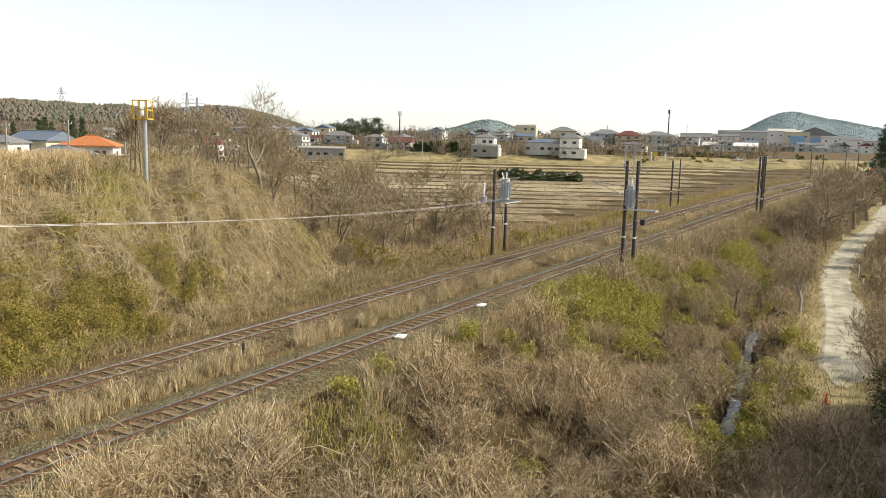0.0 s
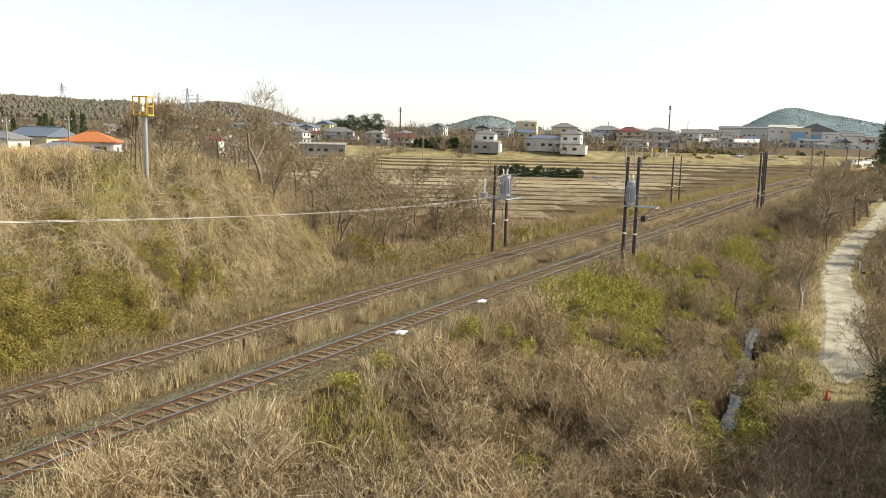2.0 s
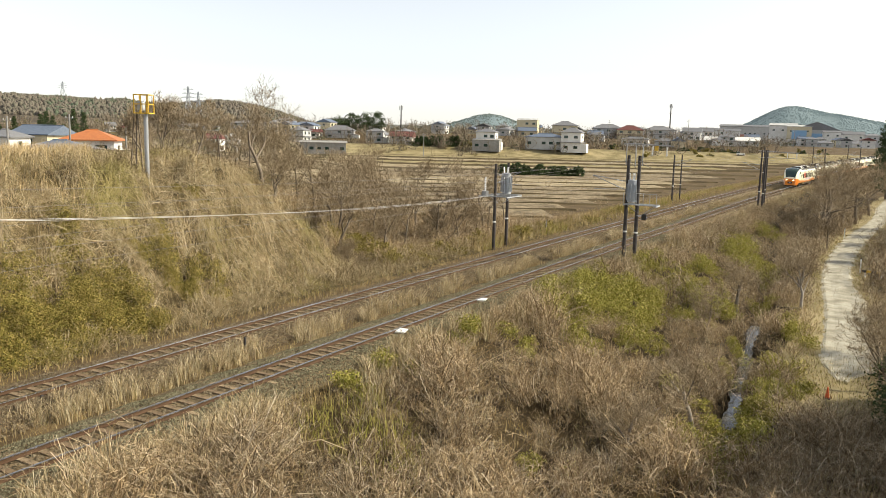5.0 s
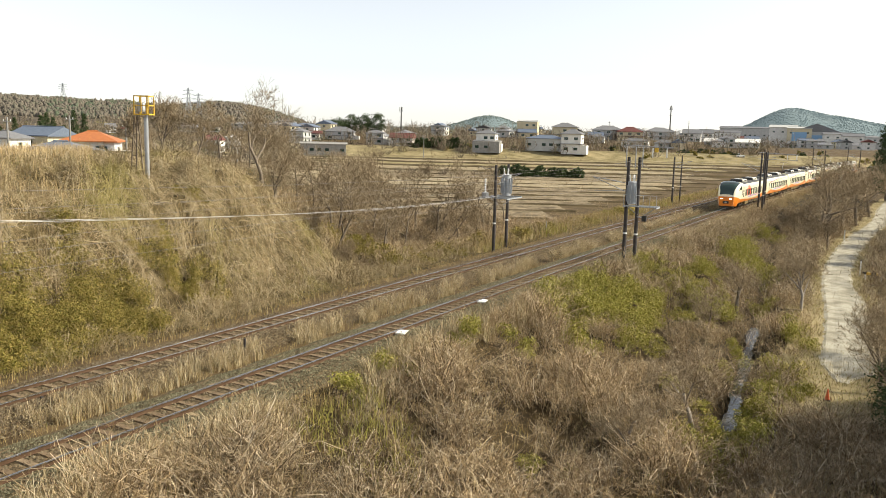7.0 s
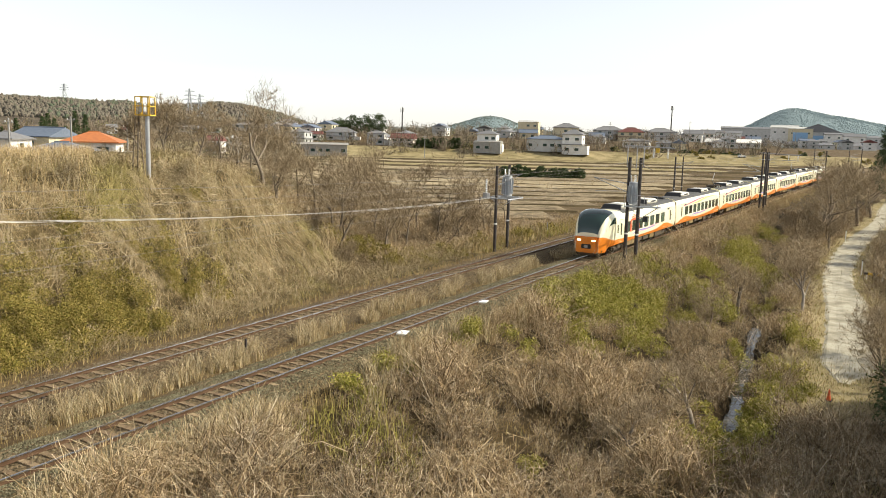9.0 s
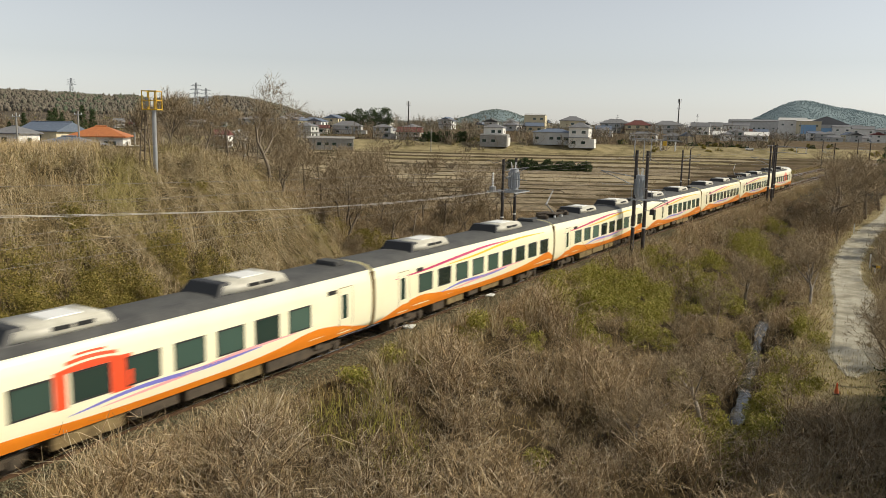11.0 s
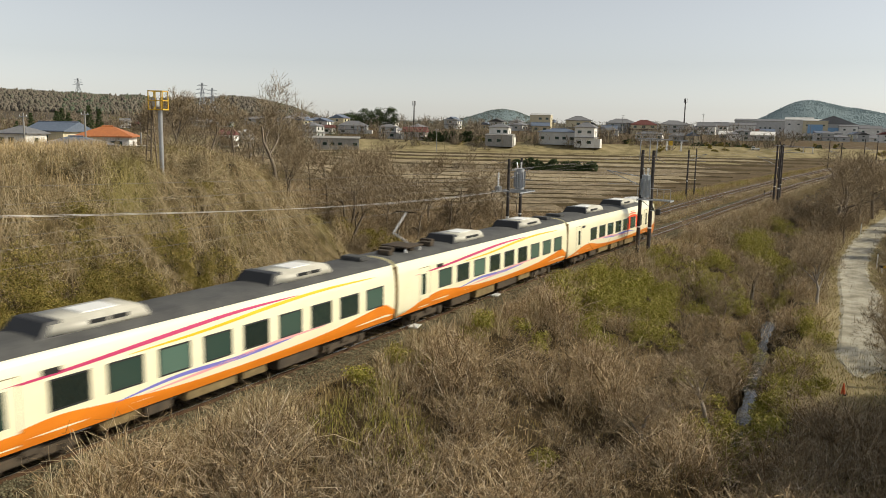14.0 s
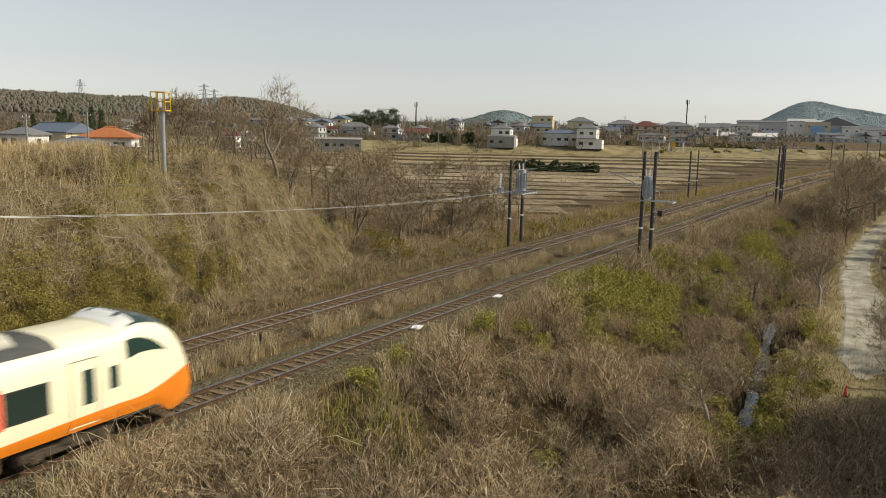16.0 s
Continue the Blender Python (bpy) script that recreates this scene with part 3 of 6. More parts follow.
def pantograph(car, y):
    p = part("pantograph", boxbm((0, y, 3.80), (1.5, 1.5, 0.07), bevel=0.02), M["bogie"], car, "single-arm pantograph raised to the wire")
    for sg in (-1, 1):
        for dy in (-0.6, 0.6):
            bm = rodbm((sg * 0.6, y + dy, 3.55), (sg * 0.6, y + dy, 3.78), 0.07, 0.05, 10)
            part("insulator", bm, M["porcelain"], p)
    part("lower_arm", rodbm((0, y + 0.5, 3.85), (0, y - 0.75, 4.45), 0.05), M["steel"], p)
    part("upper_arm", rodbm((0, y - 0.75, 4.45), (0, y + 0.35, 5.34), 0.035), M["steel"], p)
    bm = rodbm((-0.55, y + 0.35, 5.36), (0.55, y + 0.35, 5.36), 0.03)
    for sg in (-1, 1):
        rod(bm, (sg * 0.55, y + 0.35, 5.36), (sg * 0.85, y + 0.35, 5.20), 0.022)
    part("collector_head", bm, M["bogie"], p)


def frame_ring(bm, x, y0, y1, z0, z1, t, d):
    for c, s in (((x, (y0 + y1) / 2, z0), (d, y1 - y0 + t, t)), ((x, (y0 + y1) / 2, z1), (d, y1 - y0 + t, t)),
                 ((x, y0, (z0 + z1) / 2), (d, t, z1 - z0)), ((x, y1, (z0 + z1) / 2), (d, t, z1 - z0))):
        box(bm, c, s)


def rail_car(index):
    """One car; local +y towards the rear of the train, origin on the rails in the middle of the car."""
    head, tail = index == 0, index == 6
    end_car = head or tail
    label = "cream and orange express train car with dark windows"
    if end_car:
        label = ("leading" if head else "trailing") + " cream and orange train car with rounded cab"
    elif index in (2, 5):
        label = "cream and orange train car with raised pantograph"
    car = thing("train_car", pose(0, 0, 0), label, "train car", "cars of the train")
    half = 10.05
    front = -half + (0.0 if not end_car else 1.6)
    # shell (the cab takes over on the end cars)
    ys = np.linspace(front, half, 9)
    prof = [(x, z) for x, z in SECT] + [(-x, z) for x, z in SECT[-2::-1]]
    rows = [[(x, y, z) for x, z in prof] for y in ys]
    V, F = loft(rows)
    nprof = len(prof)
    n0 = len(V)
    V = V + rows[-1] + rows[0]
    F.append(tuple(range(n0, n0 + nprof)))
    F.append(tuple(range(n0 + nprof, n0 + 2 * nprof))[::-1])
    F += [((i + 1) * nprof, (i + 1) * nprof + nprof - 1, i * nprof + nprof - 1, i * nprof) for i in range(len(ys) - 1)]
    body = raw("body", V, F, M["cream"], car, "glossy cream painted car shell")
    for pl in body.data.polygons:
        pl.use_smooth = len(pl.vertices) == 4
    # grey roof sheet
    rp = [(x, z + 0.006) for x, z in prof if z > 3.2]
    V, F = loft([[(x * 1.004, y, z) for x, z in rp] for y in (front + (1.9 if end_car else 0), 0.5, half)])
    roof = raw("roof", V, F, M["roofgrey"], car, "dark grey ribbed roof sheet", smooth=True)
    part("gangway", boxbm((0, half + 0.22, 2.05), (1.2, 0.46, 2.3), bevel=0.05), M["black"], car, "black folded gangway bellows")
    for sg in (-1, 1):
        part("end_shroud", boxbm((sg * 1.40, half + 0.1, 2.1), (0.10, 0.2, 2.3)), M["under"], car)
    # livery
    if end_car:
        top = curve_fn([(-8.5, 1.34), (-6.2, 1.27), (-3.0, 1.14), (1.5, 1.12), (4.0, 1.25), (6.0, 1.50), (7.4, 1.42), (9.0, 1.10), (half, 0.9)])
    else:
        top = curve_fn([(-half, 1.35), (-9.2, 1.72), (-8.3, 1.62), (-5.5, 1.33), (-2, 1.2), (2.0, 1.22), (4.8, 1.42), (6.3, 1.55), (8.0, 1.35), (9.3, 1.02), (half, 0.9)])
    # the band peaks at the rear of the middle cars and thins out towards their front
    for sg in (1, -1):
        flip = (lambda y: y) if end_car else (lambda y: -y)
        band("orange_band", car, M["orange"], sg, max(front, -half), half, lambda y: 0.885, lambda y: max(top(flip(y)), 0.9), 60, 0.006, "orange wave along the lower side")
        if not end_car:
            stripe("magenta_stripe", car, M["magenta"], sg, [(-8.6, 2.62), (-6.0, 2.72), (-2.5, 2.93), (0.5, 3.08), (3.6, 3.10)], 0.11, "thin magenta curve over the windows")
            stripe("yellow_stripe", car, M["gold_stripe"], sg, [(-4.0, 2.66), (-1.0, 2.76), (2.0, 2.95), (5.0, 3.06), (8.6, 3.02)], 0.10, "thin yellow curve over the windows")
        stripe("blue_stripe", car, M["blue"], sg, [(-4.4, 1.36), (-2.2, 1.55), (0.5, 1.50), (3.2, 1.58)], 0.12, "violet-blue curve under the windows")
        stripe("pink_stripe", car, M["pink"], sg, [(-3.4, 1.32), (-0.6, 1.45), (2.0, 1.62), (5.2, 1.66)], 0.10, "pink curve under the windows")
    # windows and doors; the head's windows start behind the cab
    if end_car:
        wins = [-5.5 + 1.8 * k for k in range(7)]
        doors = [-7.2, 8.2]
    else:
        wins = [-5.9 + 1.8 * k for k in range(9)]
        doors = [-7.8]
        if index in (3,):
            wins = [-2.3 + 1.8 * k for k in range(7)]
            doors = [-4.7]
    for sg in (1, -1):
        xg = sg * 1.468
        for k, y in enumerate(wins):
            w = 1.2
            bm = boxbm((xg, y, 2.13), (0.012, w, 0.84), bevel=0.004)
            win = part("window", bm, M["greenglass"], car)
            bm = bmesh.new()
            frame_ring(bm, xg, y - w / 2, y + w / 2, 1.71, 2.55, 0.05, 0.024)
            part("window_frame", bm, M["black"], win)
        if index == 3:
            part("window", boxbm((xg, -7.5, 2.1), (0.012, 0.8, 0.9), bevel=0.004), M["glass"], car)
        for y in doors:
            d = band("door", car, M["cream"], sg, y - 0.44, y + 0.44, lambda q: 1.0, lambda q: 2.88, 2, 0.013)
            for y0, y1, z0, z1 in ((y - 0.46, y - 0.435, 1.0, 2.9), (y + 0.435, y + 0.46, 1.0, 2.9), (y - 0.46, y + 0.46, 2.88, 2.905)):
                band("door_seal", d, M["under"], sg, y0, y1, lambda q, z0=z0: z0, lambda q, z1=z1: z1, 1, 0.016)
            band("door_window", d, M["glass"], sg, y - 0.28, y + 0.08, lambda q: 1.62, lambda q: 2.6, 1, 0.018)
        if end_car:
            band("crew_door_window", car, M["glass"], sg, -8.28, -7.98, lambda q: 1.85, lambda q: 2.5, 1, 0.012)
        part("destination_display", boxbm((xg - sg * 0.02, doors[0] + 1.4 if not end_car else 7.3, 2.80), (0.03, 0.55, 0.16)), M["black"], car)
        if end_car:
            # red arch mark round the third window
            for y0, y1 in ((-4.84, -4.46), (-3.06, -2.30)):
                band("emblem_leg", car, M["red"], sg, y0, y1, lambda y: 1.62, lambda y: 2.68, 4, 0.010, "red arch-shaped emblem beside a window")
            arch = curve_fn([(-5.3, 2.56), (-4.3, 2.72), (-3.65, 2.76), (-3.0, 2.72), (-2.1, 2.56)])
            band("emblem_arch", car, M["red"], sg, -4.84, -2.30, lambda y: 2.58, lambda y: arch(y) + 0.02, 16, 0.010, "red arch-shaped emblem over a window")
            band("emblem_arch", car, M["red"], sg, -4.45, -2.8, lambda y: arch(y) + 0.09, lambda y: arch(y) + 0.19, 16, 0.010)
            band("emblem_arch", car, M["red"], sg, -4.15, -3.15, lambda y: arch(y) + 0.25, lambda y: arch(y) + 0.31, 16, 0.010)
    # roof gear
    if end_car:
        cooler(car, -4.0, 3.4, -1 if tail else 1)
        cooler(car, 3.6, 3.6, -1 if tail else 1)
    elif index in (2, 5):
        pantograph(car, -7.6)
        for k in range(6):
            part("roof_apparatus", boxbm((0.25 * (-1) ** k, -9.4 + k * 0.9, 3.68), (0.7, 0.35, 0.22), bevel=0.03), M["bogie"], car, "dark high-voltage box on the roof")
        cooler(car, -2.4, 3.4, 1)
        cooler(car, 5.4, 3.4, 1)
    else:
        cooler(car, -4.4, 3.6, 1)
        cooler(car, 4.6, 3.6, 1)
    part("roof_vent", boxbm((0, half - 1.0, 3.66), (1.1, 0.7, 0.2), bevel=0.04), M["roofgrey"], car)
    # underfloor
    rng = random.Random(index)
    y = -4.8
    while y < 4.4:
        ln = rng.uniform(0.9, 2.6)
        dp = rng.uniform(0.34, 0.52)
        part("equipment_box", boxbm((0, y + ln / 2, 0.90 - dp / 2), (2.45, ln, dp), bevel=0.03), M["under" if rng.random() < .7 else "bogie"], car)
        y += ln + rng.uniform(0.15, 0.7)
    part("floor_frame", boxbm((0, 0, 0.86), (2.2, 18.5, 0.12)), M["bogie"], car)
    bogie(car, -6.9)
    bogie(car, 6.9)
    if end_car:
        nose(car, front, tail)
    return car


def nose(car, front, tail):
    na, nq = 36, 22
    rows = [[nose_point(math.sin(math.pi / 2 * i / nq), -1 + 2 * j / na) for j in range(na + 1)] for i in range(nq + 1)]
    V, F = loft(rows)
    base = nq * (na + 1)
    V = V + rows[-1]
    F.append(tuple(range(base + na + 1, base + 2 * na + 2)))
    cab = raw("cab", V, F, M["cream"], car, "rounded cream cab shell", smooth=True)
    cab.location = (0, front, 0)
    nose_patch("windscreen", cab, M["glass"], 0.14, 0.992, lambda q: -0.33, lambda q: 0.33, 24, 18, 0.014, "large dark curved windscreen")
    upper = lambda q: 0.45 + 0.16 * (q - 0.05) / 0.52
    nose_patch("cab_side_window", cab, M["glass"], 0.05, 0.57, upper, lambda q: 0.615, 8, 4, 0.012)
    nose_patch("cab_side_window", cab, M["glass"], 0.05, 0.57, lambda q: -0.615, lambda q: -upper(q), 8, 4, 0.012)
    for sg in (-1, 1):
        if sg > 0:
            lo, hi = (lambda q: a_at(q, orange_line(q))), 1.0
        else:
            lo, hi = -1.0, (lambda q: -a_at(q, orange_line(q)))
        nose_patch("orange_skirt", cab, M["orange"], 0.0, 1.0, lo, hi, 26, 8, 0.010, "orange lower cab skirt")
        nose_patch("roof_cover", cab, M["white"], 0.0, 0.22, -0.3, 0.3, 4, 8, 0.02) if sg > 0 else None
    # front face
    x, y, z = nose_point(1.0, 1.0)
    bm = boxbm((0, y - 0.16, 1.10), (1.80, 0.30, 1.28), bevel=0.10)
    face = part("front_panel", bm, M["orange"], cab, "orange nose panel")
    part("coupler_hatch", boxbm((0, y - 0.32, 0.98), (0.80, 0.06, 0.36), bevel=0.025), M["black"], face)
    part("coupler", boxbm((0, y - 0.36, 0.98), (0.3, 0.1, 0.22), bevel=0.04), M["steel"], face)
    part("snow_plough", boxbm((0, y + 0.10, 0.38), (1.9, 0.3, 0.28), bevel=0.05), M["bogie"], cab)
    for sg in (-1, 1):
        part("headlight", boxbm((sg * 0.60, y - 0.315, 1.46), (0.27, 0.05, 0.14), bevel=0.02), M["glass" if tail else "lamp"], face, "" if tail else "glowing warm headlight")


CARS = [rail_car(i) for i in range(7)]


def train_rows(index):
    """Keys of one car: a steady 26.75 metres a second along the line."""
    rows = []
    lead = 11.3 if index == 0 else 31.7 + 20.4 * (index - 1) if index < 6 else 133.7
    for k in range(17):
        t = float(k)
        s = 300.55 - 26.75 * t + lead
        x, y, z, th = along(s)
        rows.append((t, pose(x, y, z, 0, 0, -math.degrees(th) + (180 if index == 6 else 0))))
    return rows


# ---------------------------------------------------------------- line-side poles and wires
def insulator(bm, a, b, n=5, r=0.06):
    a, b = Vector(a), Vector(b)
    rod(bm, a, b, r * 0.4, n=8)
    for k in range(n):
        p = a + (b - a) * (k + 0.5) / n
        d = (b - a).normalized() * 0.02
        rod(bm, p - d, p + d, r, r * 0.7, n=10)
    return bm


def catenary_pole(x, y, top, r=0.15, arm=0.0, label="dark wooden railway pole with white number band"):
    z = float(land(x, y)) - 0.2
    p = thing("catenary_pole", pose(x, y, z), label, "pole", "line-side poles")
    h = top - z
    part("shaft", rodbm((0, 0, 0), (0, 0, h), r, r * 0.78, 14), M["darkpole"], p, smooth=False)
    part("number_band", rodbm((0, 0, 2.6), (0, 0, 2.72), r * 1.02, r * 1.02, 14), M["porcelain"], p)
    if arm:
        # bracket over the track with its insulators
        zc = 6.3 - z
        bm = rodbm((0, 0, zc - 0.4), (arm * 0.9, 0, zc), 0.03)
        rod(bm, (0, 0, zc - 1.1), (arm * 0.9, 0, zc), 0.03)
        rod(bm, (0, 0, zc - 1.0), (arm * 0.85, 0, 5.2 - z), 0.025)
        br = part("bracket", bm, M["steel"], p, "galvanised bracket reaching over the track")
        bm = insulator(bmesh.new(), (arm * 0.12, 0, zc - 0.36), (arm * 0.28, 0, zc - 0.28))
        part("insulator", bm, M["porcelain"], br)
        bm = insulator(bmesh.new(), (arm * 0.12, 0, zc - 0.95), (arm * 0.28, 0, zc - 0.8))
        part("insulator", bm, M["porcelain"], br)
    return p


def transformer(x, y, z, h=1.7, r=0.36):
    t = thing("transformer", pose(x, y, z), "grey pole-mounted transformer with white bushings", "transformer")
    bm = rodbm((0, 0, 0), (0, 0, h), r, r, 20)
    part("tank", bm, M["greypaint"], t, smooth=False)
    part("lid", rodbm((0, 0, h), (0, 0, h + 0.08), r * 1.05, r * 0.9, 20), M["greypaint"], t)
    bm = bmesh.new()
    for k in range(12):
        a = k * math.pi / 6
        box(bm, (math.cos(a) * (r + 0.05), math.sin(a) * (r + 0.05), h * 0.48), (0.12, 0.02, h * 0.75), rz=math.degrees(a))
    part("cooling_fins", bm, M["greypaint"], t)
    for dx, dy in ((-0.16, -0.1), (0.16, -0.1), (0, 0.16)):
        part("bushing", insulator(bmesh.new(), (dx, dy, h + 0.05), (dx * 1.4, dy * 1.4, h + 0.6), 6, 0.055), M["porcelain"], t)
    return t


def platform(x, y, z, w, d, rail_side=None):
    p = thing("pole_platform", pose(x, y, z), "steel platform between the poles", "platform")
    for k in range(5):
        part("deck_bar", boxbm((0, -d / 2 + d * k / 4, 0), (w, 0.07, 0.07)), M["greypaint"], p)
    for sx in (-1, 1):
        part("side_beam", boxbm((sx * w / 2, 0, -0.06), (0.07, d + 0.07, 0.09)), M["greypaint"], p)
    if rail_side:
        for k in range(6):
            part("baluster", boxbm((-w / 2 + w * k / 5, rail_side * d / 2, 0.45), (0.03, 0.03, 0.9)), M["steel"], p)
        part("handrail", boxbm((0, rail_side * d / 2, 0.9), (w, 0.04, 0.04)), M["steel"], p)
    bm = bmesh.new()
    for sx in (-1, 1):
        rod(bm, (sx * w / 2 * 0.9, 0, -0.05), (sx * 0.25, 0, -0.7), 0.03)
    part("brace", bm, M["steel"], p)
    return p


def poles():
    # pair by the near track with transformer and gantry frame
    catenary_pole(3.05, 62.6, 8.0, 0.16, -3.2)
    catenary_pole(3.95, 62.5, 8.0, 0.16)
    transformer(3.5, 62.45, 4.3)
    platform(4.3, 62.4, 4.15, 2.6, 1.1, -1)
    g = thing("gantry_frame", pose(3.6, 62.55, 7.2), "steel frame on the pole tops carrying insulators", "frame")
    for nm, a, b in (("post", (-0.75, 0, 0), (-0.75, 0, 1.75)), ("post", (0.0, 0, 0), (0.0, 0, 1.75)), ("post", (0.55, 0, 0), (0.55, 0, 1.75)), ("crossbar", (-0.9, 0, 1.72), (2.9, 0, 1.6))):
        part(nm, rodbm(a, b, 0.04), M["steel"], g)
    for k in (1.3, 2.4):
        part("insulator", insulator(bmesh.new(), (k, 0, 1.55), (k, 0, 0.8), 7, 0.1), M["porcelain"], g)
    part("warning_plate", boxbm((1.6, -0.05, 1.4), (0.3, 0.03, 0.35), bevel=0.01), M["yellow"], g)
    bm = bmesh.new()
    for k in range(7):
        a = k * 0.9
        rod(bm, (-0.9 + 0.25 * k, 0.2 * math.sin(a), 0.3 + 0.15 * math.sin(a * 2)), (-0.55 + 0.3 * k, 0.2 * math.cos(a), 0.1 + 0.25 * math.cos(a * 1.7)), 0.022)
    part("jumper_cable", bm, M["wire"], g)
    cb = thing("control_box", pose(4.6, 62.3, 3.2), "small black control box on the pole", "box")
    part("case", boxbm((0, 0, 0), (0.35, 0.25, 0.45), bevel=0.02), M["black"], cb)
    part("hanger", boxbm((-0.35, 0, 0.1), (0.5, 0.05, 0.05)), M["steel"], cb)
    # pair by the far track with transformer
    catenary_pole(-8.2, 61.9, 6.9, 0.15, 2.6)
    catenary_pole(-8.5, 65.2, 6.9, 0.15)
    transformer(-7.85, 63.4, 4.25, 1.75, 0.4)
    platform(-8.35, 63.4, 4.1, 2.6, 3.2)
    sa = thing("surge_arrester", pose(-9.3, 62.2, 4.2), "white surge arrester on a short arm", "arrester")
    part("body", insulator(bmesh.new(), (0, 0, 0.3), (0, 0, 1.5), 8, 0.13), M["porcelain"], sa)
    part("cage", rodbm((0, 0, -0.2), (0, 0, 0.3), 0.3, 0.3, 10), M["steel"], sa)
    bm = bmesh.new()
    for k in range(6):
        rod(bm, (-0.8 + 0.35 * k, 0.4 * k / 5, 2.4 + 0.15 * math.sin(k * 2)), (-0.4 + 0.35 * k, 0.4 * k / 5, 2.4 + 0.15 * math.cos(k * 2.3)), 0.022)
    part("jumper_cable", bm, M["wire"], sa)
    catenary_pole(-7.1, 125.0, 6.9, 0.15, 3.0)
    catenary_pole(-7.0, 130.0, 6.9, 0.12)
    catenary_pole(5.75, 122.8, 8.1, 0.16, -3.0)
    catenary_pole(6.65, 119.7, 8.1, 0.17)
    catenary_pole(6.0, 127.5, 8.1, 0.13)
    g2 = thing("gantry_frame", pose(6.6, 119.7, 6.3), "steel frame on the far poles carrying insulators", "frame")
    part("crossbar", rodbm((-1, 0, 1.7), (4.2, 0, 1.5), 0.045), M["steel"], g2)
    part("crossbar", rodbm((-1, 0, 0.8), (4.2, 0, 0.75), 0.035), M["steel"], g2)
    for k in (2.8, 4.0):
        part("insulator", insulator(bmesh.new(), (k, 0, 1.5), (k, 0, 0.8), 6, 0.1), M["porcelain"], g2)
    for s, o in ((186, -8.8), (188, 3.0), (246, -8.6), (248, 3.0), (305, -8.6), (306, 3.0)):
        x, y, z, th = along(s, o)
        catenary_pole(x, y, 7.4 + z, 0.14, 2.6 if o < 0 else -2.6, "dark distant railway pole")


def wires():
    """Contact and carrying wires over both tracks and feeder wires on the poles, sagging between supports."""
    spans = [-58, 2, 62.5, 124, 187, 247, 305, 365]

    def wire(name, off, h, sag, r, material, label):
        c = bpy.data.curves.new(name, "CURVE")
        c.dimensions, c.bevel_depth, c.bevel_resolution = "3D", r, 1
        sp = c.splines.new("POLY")
        pts = []
        for a, b in zip(spans[:-1], spans[1:]):
            for k in range(8):
                t = k / 8
                x, y, z, th = along(a + (b - a) * t, off)
                pts.append((x, y, z + h - 4 * sag * t * (1 - t), 1))
        sp.points.add(len(pts) - 1)
        for p, q in zip(sp.points, pts):
            p.co = q
        c.materials.append(material)
        tagged(new(name, c), label, "wire", "overhead wires")
    for off, nm in ((0.0, "near"), (-SPACING, "far")):
        wire("contact_wire", off, 5.42, 0.02, 0.006, M["wire"], "taut contact wire over the " + nm + " track")
        wire("carrying_wire", off, 6.05, 0.22, 0.006, M["wire"], "sagging carrying wire over the " + nm + " track")
    for off, h in ((-8.9, 6.5), (3.0, 7.8), (5.8, 8.4)):
        wire("feeder_wire", off, h, 0.7, 0.0045, M["wire"], "grey feeder wire strung between the poles")
    # bundled cables that fall to the far pole pair
    for k in range(2):
        c = bpy.data.curves.new("feeder_cable", "CURVE")
        c.dimensions, c.bevel_depth, c.bevel_resolution = "3D", 0.011, 1
        sp = c.splines.new("POLY")
        sp.points.add(19)
        for i, p in enumerate(sp.points):
            y = -20 + 82.5 * i / 19
            p.co = (-9 + 0.1 * k + 0.00022 * y * y, y, 4.22 + 0.0009 * (58 - y) ** 2 - 0.06 * k * math.sin(i * .5), 1)
        c.materials.append(M["brightwire"])
        tagged(new("feeder_cable", c), "bright bundled cable sagging to the far poles", "wire", "overhead wires")


# ---------------------------------------------------------------- vegetation
def blades(name, P, hmin, hmax, wid, lean, material, label, category, rng, segs=2, up=None):
    """Grass: one curved tapering ribbon per base point P (n, 3)."""
    n = len(P)
    h = rng.uniform(hmin, hmax, n)
    az, face = rng.uniform(0, 2 * np.pi, n), rng.uniform(0, 2 * np.pi, n)
    le = np.abs(rng.normal(0, lean, n))
    d = np.stack([np.cos(az), np.sin(az), np.zeros(n)], 1)
    f = np.stack([np.cos(face), np.sin(face), np.zeros(n)], 1) * (wid * rng.uniform(0.6, 1.4, n))[:, None]
    V = []
    for k in range(segs + 1):
        t = k / segs
        c = P + np.stack([np.zeros(n), np.zeros(n), h * t * (1 - 0.35 * t * np.minimum(le, 1.5))], 1) + d * (h * le * t * t)[:, None]
        wk = (1 - t * 0.85)
        V += [c - f * wk * 0.5, c + f * wk * 0.5]
    m = 2 * (segs + 1)
    V = np.stack(V, 1).reshape(-1, 3)
    F = np.array([(2 * k, 2 * k + 1, 2 * k + 3, 2 * k + 2) for k in range(segs)])
    F = (F[None] + m * np.arange(n)[:, None, None]).reshape(-1, 4)
    return big_mesh(name, V, F, material, label, category)


